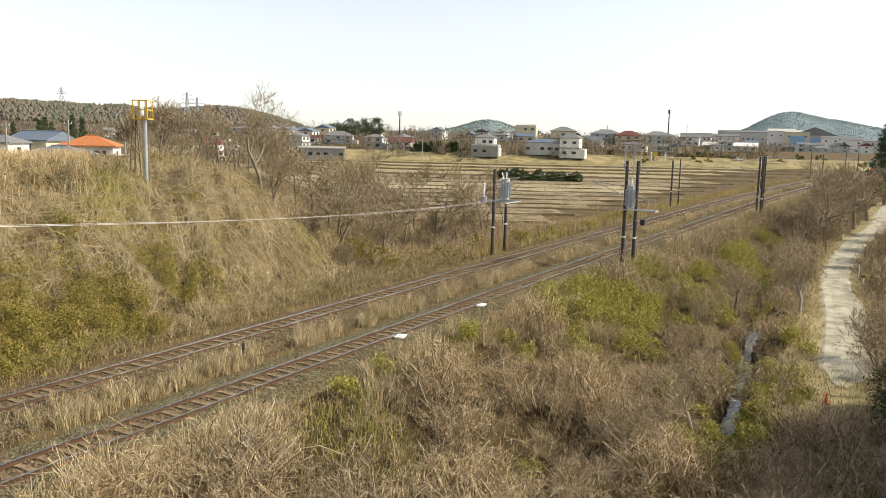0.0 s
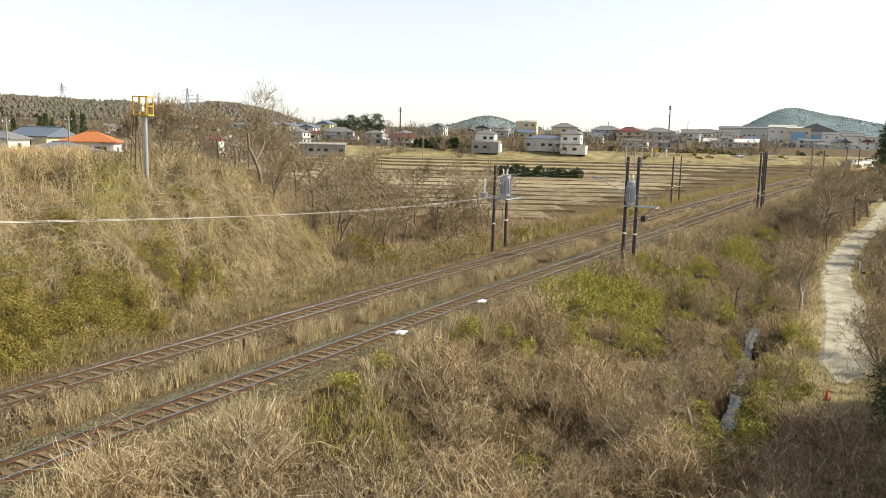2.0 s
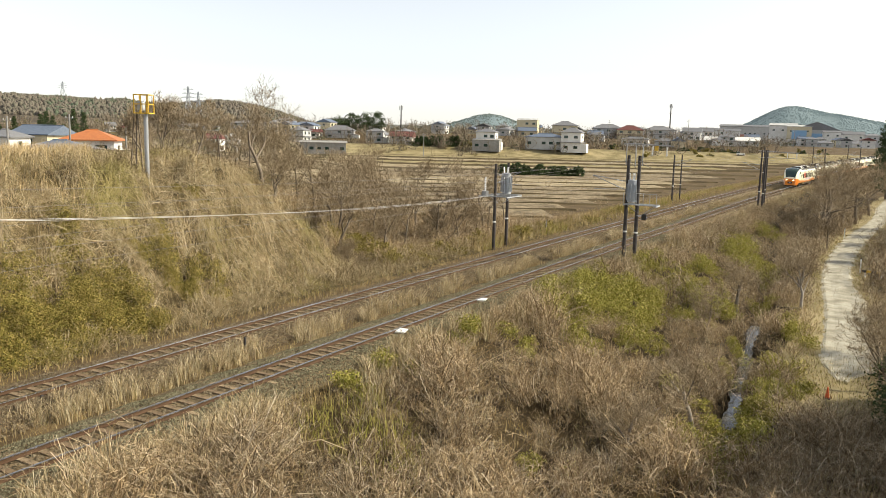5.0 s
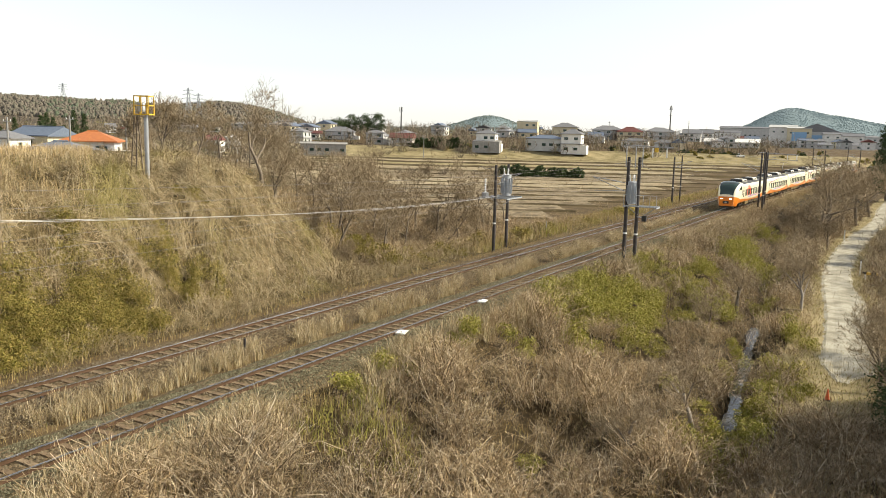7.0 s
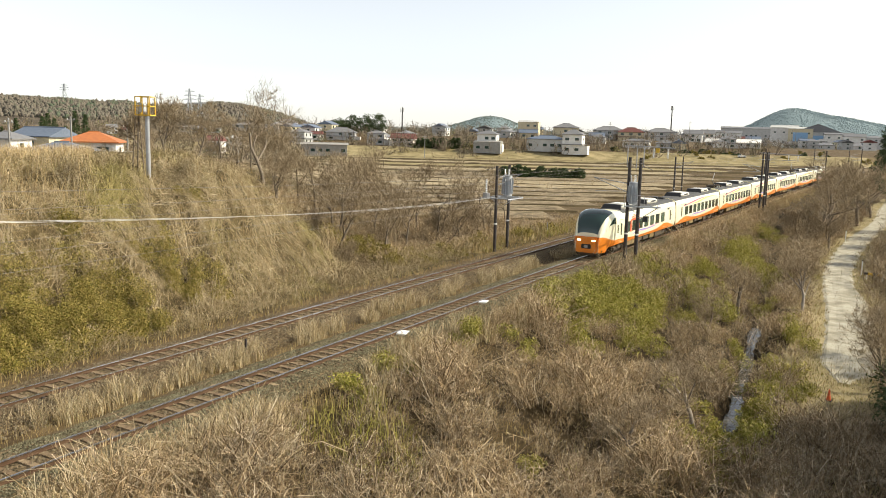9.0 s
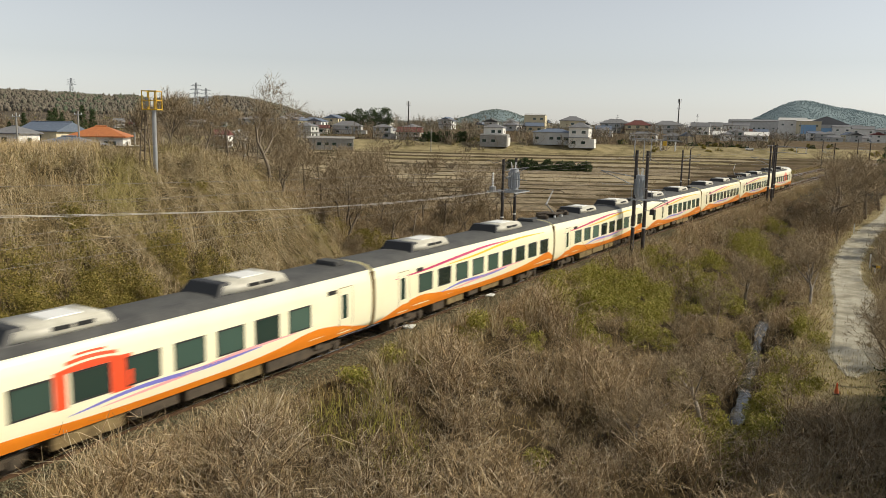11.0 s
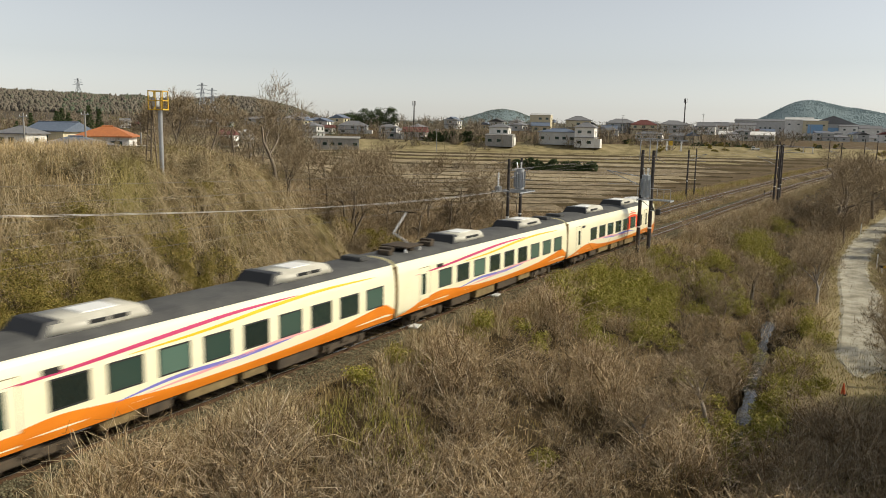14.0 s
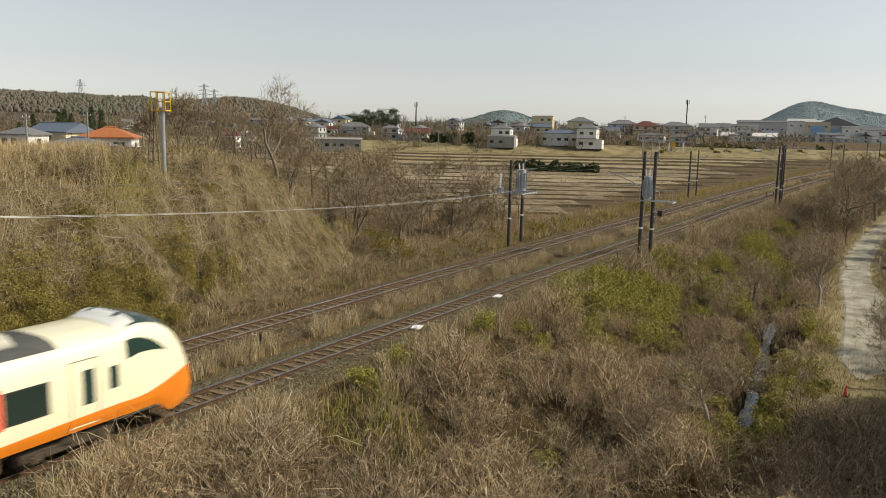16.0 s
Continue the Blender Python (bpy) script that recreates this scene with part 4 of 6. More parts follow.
def shrub_template(rng, stems=14, twigs=4, spread=0.8, h=1.0, thick=1.0, arch=0.0):
    """Triangles of one bare bush of unit height: bent stems with side twigs as thin ribbons; arch bows the stems over."""
    V, F = [], []

    def ribbon(pts, w0, w1):
        base = len(V)
        side = np.array([rng.normal(), rng.normal(), 0.2 * rng.normal()])
        side /= np.linalg.norm(side)
        for i, p in enumerate(pts):
            w = (w0 + (w1 - w0) * i / (len(pts) - 1)) * thick
            V.append(p - side * w)
            V.append(p + side * w)
        for i in range(len(pts) - 1):
            a = base + 2 * i
            F.append((a, a + 1, a + 3, a + 2))
    for _ in range(stems):
        az = rng.uniform(0, 2 * np.pi)
        out = rng.uniform(0.15, 1.0) * spread
        hh = h * rng.uniform(0.55, 1.0)
        d = np.array([np.cos(az), np.sin(az), 0])
        b0 = np.array([rng.normal(0, .12), rng.normal(0, .12), 0])
        bend = rng.normal(0, .36, 3)
        bow = arch * rng.uniform(0.3, 1.0)
        pts = [b0 + d * out * t ** 1.4 * (1 + .4 * bow) + np.array([0, 0, hh * (t * (1 + bow) - (0.25 * out + bow) * t * t)]) + bend * math.sin(t * 3) * 0.5 for t in (0, .25, .5, .75, 1)]
        ribbon(pts, 0.0092, 0.0045)
        for _ in range(twigs):
            t = rng.uniform(0.2, 0.97)
            i = min(int(t * 4), 3)
            p = pts[i] + (pts[i + 1] - pts[i]) * (t * 4 - i)
            q = p + np.array([rng.normal(0, .17), rng.normal(0, .17), rng.uniform(-.10, .24)])
            ribbon([p, q], 0.0058, 0.0026)
    return np.array(V), np.array(F)


def scatter(name, templates, P, scale, rng, material, label, category, drape=False):
    """Copies of the templates at points P, turned and scaled, joined into one mesh; drape lays them along the slope of the ground."""
    Vs, Fs, base = [], [], 0
    for p, s in zip(P, scale):
        V, F = templates[rng.integers(len(templates))]
        a = rng.uniform(0, 2 * np.pi)
        c, sn = math.cos(a), math.sin(a)
        W = np.stack([V[:, 0] * c - V[:, 1] * sn, V[:, 0] * sn + V[:, 1] * c, V[:, 2] * rng.uniform(.8, 1.2)], 1) * s + p
        Vs.append(W)
        Fs.append(F + base)
        base += len(V)
    if drape:
        W = np.concatenate(Vs)
        foot = np.repeat(P[:, 2], [len(v) for v in Vs])
        W[:, 2] += land(W[:, 0], W[:, 1]) - 0.02 - foot
        Vs = [W]
    return big_mesh(name, np.concatenate(Vs), np.concatenate(Fs), material, label, category)


def leaf_clump(rng, n=60, size=0.06, squash=0.7):
    """A clump of small leaves in a unit ball, as quads."""
    d = rng.normal(0, 1, (n, 3))
    d /= np.linalg.norm(d, axis=1)[:, None]
    c = d * (rng.random(n) ** 0.4)[:, None]
    c[:, 2] *= squash
    a, b = rng.normal(0, 1, (n, 3)), rng.normal(0, 1, (n, 3))
    a /= np.linalg.norm(a, axis=1)[:, None]
    b -= a * (a * b).sum(1)[:, None]
    b /= np.linalg.norm(b, axis=1)[:, None]
    s = size * rng.uniform(.6, 1.4, n)[:, None]
    V = np.stack([c - a * s * 1.6, c + b * s * .5, c + a * s * 1.6, c - b * s * .5], 1).reshape(-1, 3)
    return V, np.arange(4 * n).reshape(-1, 4)


def points(rng, n, x0, x1, y0, y1, keep=None, bias=1.0):
    """Random ground points; keep(x, y, u) masks them, bias over 1 crowds them towards y0."""
    x, y = rng.uniform(x0, x1, n), y0 + (y1 - y0) * rng.random(n) ** bias
    u = x - CURVE * np.maximum(y, 0) ** 2 / 2
    if keep is not None:
        k = keep(x, y, u)
        x, y = x[k], y[k]
    return np.stack([x, y, land(x, y) - 0.02], 1)


def strip_points(rng, n, u0, u1, y0, y1, bias=1.0, keep=None):
    """Random ground points along the railway between the offsets u0 and u1."""
    y = y0 + (y1 - y0) * rng.random(n) ** bias
    x = rng.uniform(u0, u1, n) + CURVE * np.maximum(y, 0) ** 2 / 2
    if keep is not None:
        k = keep(x, y)
        x, y = x[k], y[k]
    return np.stack([x, y, land(x, y) - 0.02], 1)


def patchy(x, y, s, seed=0.0):
    return np.sin(x * s + seed) * np.sin(y * s * 0.8 + seed * 2.1) + 0.5 * np.sin(x * s * 2.3 + y * s * 1.7 + seed)


def off_way(x, y, u):
    """Clear of the lane, the ditch water and the tracks."""
    return ((np.abs(x - road_x(y)) > 1.5) | (y < 37)) & (np.abs(x - ditch_x(y)) > 0.5) & ((u > 2.0) | (u < -7.9))


def tuft_template(rng, n=46, droop=1.0):
    """A mop of long dead grass: blades spring from the middle and hang over, unit radius."""
    V, F = [], []
    for _ in range(n):
        az = rng.uniform(0, 2 * np.pi)
        d = np.array([np.cos(az), np.sin(az), 0])
        r, h = rng.uniform(.4, 1.05), rng.uniform(.35, .7)
        b0 = np.array([rng.normal(0, .22), rng.normal(0, .22), 0])
        tw, kink = rng.normal(0, .3, 3), rng.normal(0, .13, 3)
        side = np.array([-d[1], d[0], rng.normal(0, .4)]) * 0.0058
        base = len(V)
        for k in range(3):
            t = k / 2
            c = b0 + d * r * t + np.array([0, 0, h * 4 * t * (0.82 * droop - 0.78 * t) * .6]) + tw * t * t + kink * (k == 1)
            wk = 1 - 0.7 * t
            V += [c - side * wk, c + side * wk]
        for k in range(2):
            q = base + 2 * k
            F.append((q, q + 1, q + 3, q + 2))
    return np.array(V), np.array(F)


def sheaf_template(rng, n=34):
    """An upright sheaf of dry grass of unit height whose blade tips bend over."""
    V, F = [], []
    for _ in range(n):
        az = rng.uniform(0, 2 * np.pi)
        d = np.array([np.cos(az), np.sin(az), 0])
        r, h = rng.uniform(.08, .55), rng.uniform(.45, 1.0)
        b0 = np.array([rng.normal(0, .13), rng.normal(0, .13), 0])
        side = np.array([rng.normal(), rng.normal(), 0])
        side *= 0.0075 / np.linalg.norm(side)
        base = len(V)
        for k in range(4):
            t = k / 3
            c = b0 + d * r * t ** 2.4 + np.array([rng.normal(0, .015), rng.normal(0, .015), h * (t - 0.25 * r * t ** 3)])
            V += [c - side * (1 - .6 * t), c + side * (1 - .6 * t)]
        for k in range(3):
            q = base + 2 * k
            F.append((q, q + 1, q + 3, q + 2))
    return np.array(V), np.array(F)


def leaf_mass(name, spots, rng, material, label, leaf=0.075, per=26, n=34):
    """Low leafy undergrowth: mounds of leaf clumps at (x, y, radius, height)."""
    temps = [leaf_clump(rng, n, leaf / 0.34, .8) for _ in range(6)]
    P, S = [], []
    for x, y, r, h in spots:
        count = int(per * r * r) + 8
        heads = []                                    # rounded heads of foliage that make up the mound
        for _ in range(max(3, count // 14)):
            a, q = rng.uniform(0, 6.283), rng.random() ** .5
            heads.append((x + math.cos(a) * q * r, y + math.sin(a) * q * r, h * (1 - 0.75 * q * q) * rng.uniform(.55, 1.0), r * rng.uniform(.2, .4)))
        for _ in range(count):
            px, py, hz, hr = heads[rng.integers(len(heads))]
            d = rng.normal(0, 1, 3)
            d /= np.linalg.norm(d)
            px, py = px + d[0] * hr, py + d[1] * hr
            P.append((px, py, float(land(px, py)) + max(0.08, hz - hr * .7 + d[2] * hr * .9 - 0.15 * rng.random())))
            S.append(0.34 * rng.uniform(.7, 1.4))
    return scatter(name, temps, np.array(P), np.array(S), rng, M[material], label, "undergrowth")


def vegetation():
    rng = np.random.default_rng(5)
    on_slope = lambda x, y, u: (u < -8.9) & (y < 92) & (land(x, y) > -1.4) & (x > -24 - 0.15 * y) & (y < 66 + 0.6 * (x + 10))
    P = points(rng, 80000, -45, -8.4, 12, 80, on_slope, 1.2)
    blades("dry_grass", P, 0.2, 0.6, 0.014, 1.2, M["slopegrass"], "short pale straw grass on the cutting slope", "grass", rng, 2)
    tufts = [tuft_template(rng, 52, rng.uniform(.8, 1.2)) for _ in range(8)]
    P = points(rng, 6600, -36, -9.2, 12, 64, on_slope, 1.1)
    size = (0.5 + 0.85 * rng.random(len(P)) ** 1.6) * (1 + 0.25 * np.clip(patchy(P[:, 0], P[:, 1], 1.1, .6), -1, 1.2))
    fresh = patchy(P[:, 0], P[:, 1], .42, 2.2) + rng.normal(0, .4, len(P)) > 1.0
    scatter("matted_grass", tufts, P[~fresh], size[~fresh], rng, M["slopegrass"], "long matted dead grass hanging down the slope", "grass", True)
    scatter("matted_grass", tufts, P[fresh], size[fresh], rng, M["greenstraw"], "greening matted grass on the slope", "grass", True)
    P = points(rng, 74000, -75, -14, 16, 78, lambda x, y, u: (u < -15.4) & (land(x, y) > 3.8) & (x > -70) & (20.35 - x > 1.30 * y), 1.0)
    blades("pampas_grass", P, 0.45, 1.2, 0.02, 0.3, M["gold"], "tall golden pampas grass on the hilltop", "grass", rng, 2)
    P = points(rng, 9000, -60, -14, 16, 78, lambda x, y, u: (u < -17.0) & (land(x, y) > 4.2) & (20.35 - x < 1.32 * y), 1.0)
    blades("hilltop_grass", P, 0.15, 0.5, 0.03, 0.6, M["straw"], "short dry grass on the hilltop", "grass", rng, 2)
    # weeds between and beside the tracks
    sheaves = [sheaf_template(rng) for _ in range(8)]
    P = strip_points(rng, 1500, -4.1, -2.5, 10, 210, 1.5, lambda x, y: patchy(x, y, .55, 2.) > -0.3)
    scatter("trackside_weed", sheaves, P, rng.uniform(.45, 1.15, len(P)), rng, M["deadgrass"], "tall dry weeds in clumps between the two tracks", "grass")
    P = strip_points(rng, 12000, -4.2, -2.4, 10, 200, 1.5)
    blades("trackside_weed", P, 0.08, 0.4, 0.014, 0.7, M["straw"], "low dry weeds between the two tracks", "grass", rng, 2)
    P = strip_points(rng, 9000, -9.4, -7.7, 10, 230, 1.4)
    blades("trackside_weed", P, 0.1, 0.5, 0.02, 0.6, M["straw"], "sparse dry weeds along the far ballast", "grass", rng, 2)
    P = strip_points(rng, 26000, -17, -9.2, 60, 260, 1.3)
    blades("field_edge_grass", P, 0.3, 1.0, 0.035, 0.5, M["straw"], "rough dry grass between the railway and the fields", "grass", rng, 2)
    P = strip_points(rng, 9000, -16, -9.2, 58, 220, 1.4, lambda x, y: patchy(x, y, .25, 5.) > 0.2)
    blades("field_edge_grass", P, 0.4, 1.1, 0.05, 0.5, M["green"], "green bamboo grass between the railway and the fields", "grass", rng, 2)
    P = points(rng, 60000, 1.8, 26, 12, 190, lambda x, y, u: off_way(x, y, u) & (u > 2.0), 1.7)
    blades("verge_grass", P, 0.15, 0.5, 0.018, 0.9, M["straw"], "dry straw grass on the verge", "grass", rng, 2)
    P = strip_points(rng, 1300, 2.1, 4.6, 10, 190, 1.5, lambda x, y: patchy(x, y, .5, .7) > -0.1)
    scatter("reed_clump", sheaves, P, rng.uniform(.6, 1.6, len(P)), rng, M["deadgrass"], "tall dry reeds in clumps beside the near track", "grass")
    P = strip_points(rng, 12000, 2.0, 3.6, 10, 190, 1.3)
    blades("reed_clump", P, 0.2, 0.7, 0.016, 0.6, M["straw"], "dry grass beside the near track", "grass", rng, 2)
    P = points(rng, 40000, 2.6, 17, 20, 110, lambda x, y, u: off_way(x, y, u) & (patchy(x, y, 0.2, 4.0) > 0.6) & (u > 3.4), 1.2)
    blades("verge_bamboo_grass", P, 0.25, 0.75, 0.022, 0.9, M["green"], "yellow-green bamboo grass among the brush", "grass", rng, 2)
    # brush, clear of the green mounds
    mounds = [(5.2, 42, 1.6, 1.2), (6.6, 44.5, 1.8, 1.3), (5.0, 47.5, 1.8, 1.3), (7.6, 48, 1.9, 1.3), (6.3, 51, 1.9, 1.3), (8.6, 52, 1.7, 1.2), (4.4, 33, 1.0, .8), (5.4, 35.5, .8, .6), (6.8, 62, 2.0, 1.6), (10.6, 78, 2.4, 1.8), (12.0, 75, 2.0, 1.6), (9.4, 82, 2.0, 1.5),
             (10.2, 98, 2.0, 1.2), (16.9, 38.5, 1.0, .9), (17.4, 41, .9, .8), (16.6, 36, 1.0, .9), (16.8, 50, 1.1, .9), (16.2, 54, 1.0, .9), (16.5, 46, .7, .5), (15.9, 33.5, 1.1, 1.0), (16.6, 31.5, 1.2, 1.2), (15.2, 30, 1.0, .9), (17.0, 34.4, 1.0, .8), (16.9, 43.5, .8, .7), (3.6, 46, 1.4, .9), (4.6, 51, 1.6, 1.1), (9.2, 47, 1.5, 1.1), (9.8, 43.5, 1.3, 1.0), (7.0, 40.5, 1.4, 1.0), (3.2, 24, .9, .6), (3.4, 27, 1.0, .7)]
    mounds = [(x, y, 1.15 * r, 1.5 * h + 0.25) for x, y, r, h in mounds] + [(11.5, 56, 1.7, 1.7), (10.0, 60, 1.8, 1.7), (12.4, 53, 1.3, 1.4), (14.2, 47, 1.0, 1.2), (14.0, 42, 1.0, 1.1), (13.4, 37, 1.1, 1.2), (9.0, 66, 1.7, 1.6), (13.8, 62, 1.4, 1.5), (10.8, 26, .9, 1.0), (8.6, 70, 1.6, 1.5)]
    temps = [shrub_template(rng, 13, 7, rng.uniform(.6, 1.2), 1.0, 1.0, rng.uniform(0, .9)) for _ in range(12)]
    P = points(rng, 7600, 2.4, 28, 9, 130, lambda x, y, u: off_way(x, y, u) & (u > 3.0) & ((x < road_x(y) - 2.2) | (y < 35.5) | (x > road_x(y) + 2.4)) & ((y < 60) | (x < 19)), 1.55)
    clear = np.ones(len(P), bool)
    for x, y, r, h in mounds:
        clear &= (P[:, 0] - x) ** 2 + (P[:, 1] - y) ** 2 > (0.85 * r) ** 2
    P = P[clear]
    lump = patchy(P[:, 0], P[:, 1], .62, 1.7)
    P, lump = P[lump > -1.0], lump[lump > -1.0]
    tall = (0.6 + 0.72 * np.clip(lump + 0.6, 0, 2)) * rng.uniform(0.75, 1.25, len(P))
    pale = patchy(P[:, 0], P[:, 1], .24, 0.3) + rng.normal(0, .35, len(P)) > -0.15
    scatter("brush", temps, P[~pale], tall[~pale], rng, M["brush"], "tangled bare brown brush thicket", "brush")
    scatter("pale_brush", temps, P[pale], tall[pale], rng, M["palebrush"], "pale golden dead brush and vines", "brush")
    P = points(rng, 800, -50, -9, 15, 95, lambda x, y, u: (u < -9.5) & (land(x, y) < 7.0) & ((patchy(x, y, .3, 3.) > .15) | (y > 52)), 0.9)
    scatter("slope_brush", temps, P, rng.uniform(0.5, 1.3, len(P)), rng, M["brush"], "low bare brush on and behind the slope", "brush")
    P = points(rng, 620, 17.5, 26, 24, 75, lambda x, y, u: (x > road_x(y) + 1.7) | ((y < 37) & (x > 18.6 - 0.1 * (37 - y))), 1.5)
    scatter("lane_brush", temps, P, rng.uniform(0.8, 1.6, len(P)), rng, M["brush"], "dark bare bushes on the lane's far side", "brush")
    P = points(rng, 900, 13, 30, 74, 150, lambda x, y, u: (np.abs(x - road_x(y)) > 2.4) & (np.abs(x - road_x(y)) < 6.5), 1.2)
    scatter("lane_brush", temps, P, rng.uniform(1.2, 2.6, len(P)), rng, M["brush"], "bare bushes on both sides of the far lane", "brush")
    # green undergrowth
    spots = [(-10.1 - 0.05 * (y - 12) + rng.uniform(-.3, .3), y, rng.uniform(1.0, 1.4), rng.uniform(1.3, 2.1)) for y in np.arange(11.5, 27, 1.25)]
    spots += [(-11.7 + rng.uniform(-.3, .3), y, rng.uniform(1.5, 2.0), rng.uniform(2.2, 3.1) - 0.06 * (y - 12)) for y in np.arange(12, 26, 1.6)]
    spots += [(-13.4, 14, 1.6, 1.6), (-13.2, 18.4, 1.3, 1.4), (-12.6, 29.5, 1.5, 1.7), (-12.0, 31.6, 1.2, 1.3), (-11.4, 30.4, 1.0, 1.1), (-14.5, 25, .9, .7), (-15.2, 34, .8, .6)]
    leaf_mass("slope_undergrowth", spots, rng, "olive", "olive green bushes at the foot of the slope", 0.026, 64, 80)
    spots = [(-11.5, 52, 2.0, 1.4), (-14, 54, 2.2, 2.4), (-17, 55, 2.2, 2.4), (-20, 57, 2.2, 2.2), (-11.2, 58, 1.8, 1.2), (-12.5, 66, 2.2, 1.6), (-10.8, 72, 2.0, 1.3), (-11.2, 79, 2.0, 1.3), (-10.0, 90, 2.0, 1.0), (-9.4, 104, 2.2, 1.0)]
    leaf_mass("field_edge_undergrowth", spots, rng, "olive", "green bushes at the edge of the fields", 0.05, 18, 40)
    P = points(rng, 700, -44, -10, 50, 92, lambda x, y, u: (u < -10.5) & (land(x, y) < 6) & (x > -0.6 * y + 6), 1.0)
    scatter("thicket", temps, P, rng.uniform(0.8, 1.9, len(P)), rng, M["palebrush"], "bare thicket under the trees behind the cutting", "brush")
    # hedges before the village
    spots = [(0.86 * a - 0.51 * b, 0.51 * a + 0.86 * b, rng.uniform(2, 4), rng.uniform(1.2, 3.2)) for a, b in [(rng.uniform(40, 330), rng.uniform(312, 345)) for _ in range(34)]]
    leaf_mass("village_hedge", spots[:20], rng, "olive", "garden hedges in front of the village", 0.11, 5, 44)
    leaf_mass("village_hedge", spots[20:], rng, "evergreen", "dark garden hedges in front of the village", 0.11, 5, 44)
    leaf_mass("verge_undergrowth", mounds, rng, "green", "yellow-green leafy undergrowth in the brush", 0.036, 30, 54)
    P = points(rng, 60000, 15, 25, 27, 115, lambda x, y, u: ((np.abs(x - road_x(y)) > 1.15 + 0.3 * np.sin(y * 1.7)) | (y < 45 + 6 * rng.random(len(x)) ** 2)) & (np.abs(x - road_x(y)) < 3.6) & (x > ditch_x(y) + 1), 1.3)
    blades("lane_grass", P, 0.08, 0.3, 0.024, 0.9, M["deadgrass"], "short dry grass along the lane", "grass", rng, 2)
    blades("lane_grass", P[::2], 0.05, 0.24, 0.022, 0.8, M["green"], "short green grass along the lane", "grass", rng, 2)
    # far hedges and field margin
    spots = [(-50 - 1.6 * i + rng.uniform(-1, 1), 204 - 0.9 * i + rng.uniform(-1, 1), 2.4, 2.6 + rng.uniform(0, 1.2)) for i in range(12)]
    leaf_mass("field_hedge", spots, rng, "evergreen", "dense dark green hedge between far fields", 0.09, 22, 44)
    spots = [(EYE[0] - math.sin(radians(a)) * 338, math.cos(radians(a)) * 338, 2.6, 4.6) for a in np.arange(27.6, 30.6, 0.32)]
    leaf_mass("field_hedge", spots, rng, "evergreen", "tall dark hedge below the village", 0.13, 16, 44)
    P = np.array([(x, y, float(land(x, y))) for x, y in ((-62 - 1.5 * i + rng.uniform(-3, 3), 197 - 0.8 * i + rng.uniform(-5, 5)) for i in range(44))])
    far_shrubs = [shrub_template(rng, 11, 6, rng.uniform(.7, 1.1), 1.0, 3.2) for _ in range(6)]
    scatter("field_brush", far_shrubs, P, rng.uniform(1.4, 2.6, len(P)), rng, M["bareclump"], "brown bushes in a row between far fields", "brush")
    P = points(rng, 420, -240, -9, 70, 330, lambda x, y, u: (u < -9.5) & (land(x, y) < 4.2) & ((patchy(x, y, .03, 2.) > .75) | ((u > -16) & (y > 70))), 1.0)
    scatter("field_brush", temps, P, rng.uniform(1.0, 2.0, len(P)), rng, M["brush"], "bare bushes along the field edges", "brush")
    # wood and gardens round the village
    crowns = [leaf_clump(rng, 90, 0.075, 1.0) for _ in range(6)]
    bare = [shrub_template(rng, 9, 6, rng.uniform(.45, .7), 1.0, 2.2) for _ in range(8)]
    for nm, mm, n, lo, hi, lab in (("village_trees", "bareclump", 3400, 4.0, 8.0, "bare brown garden trees of the village"), ("village_evergreens", "evergreen", 700, 1.2, 2.6, "dark evergreens among the houses"), ("village_bushes", "yellowleaf", 260, 1.0, 2.2, "yellow-green bushes among the houses")):
        x, y = rng.uniform(-420, -20, n), rng.uniform(80, 640, n)
        bb = 0.86 * y - 0.51 * x
        k = ((bb > 316) & (x < -0.04 * y) & (rng.random(n) < 0.35 + 0.65 * (bb < 345))) | ((x < -95) & (bb > 150) & (x < -0.66 * y) & (rng.random(n) < 0.3))
        x, y = x[k], y[k]
        sc = rng.uniform(lo, hi, len(x))
        leafless = nm == "village_trees"
        scatter(nm, bare if leafless else crowns, np.stack([x, y, land(x, y) + (0 if leafless else sc * .8)], 1), sc, rng, M[mm], lab, "trees")

    P = points(rng, 4200, -330, -40, 180, 420, lambda x, y, u: (0.86 * y - 0.51 * x > 304) & (0.86 * y - 0.51 * x < 326) & (x < -0.2 * y) & (patchy(x, y, .06, 1.) > -0.2), 1.0)
    sc = rng.uniform(.5, 1.7, len(P)) * np.where(P[:, 0] < -0.42 * P[:, 1], 1.3, 0.75)
    half = rng.random(len(P)) < .7
    scatter("terrace_scrub", far_shrubs, P[half], sc[half] * 1.7, rng, M["bareclump"], "brown scrub on the terrace below the village", "brush")
    P[:, 2] += sc * .5
    scatter("terrace_scrub", crowns, P[~half], sc[~half], rng, M["olive"], "olive scrub on the terrace below the village", "brush")


def tube(V, F, pts, radii, n):
    base = len(V)
    for i, p in enumerate(pts):
        d = (pts[min(i + 1, len(pts) - 1)] - pts[max(i - 1, 0)]).normalized()
        a = d.orthogonal().normalized()
        b = d.cross(a)
        for k in range(n):
            an = 2 * math.pi * k / n
            V.append(p + (a * math.cos(an) + b * math.sin(an)) * radii[i])
    for i in range(len(pts) - 1):
        for k in range(n):
            F.append((base + i * n + k, base + i * n + (k + 1) % n, base + (i + 1) * n + (k + 1) % n, base + (i + 1) * n + k))


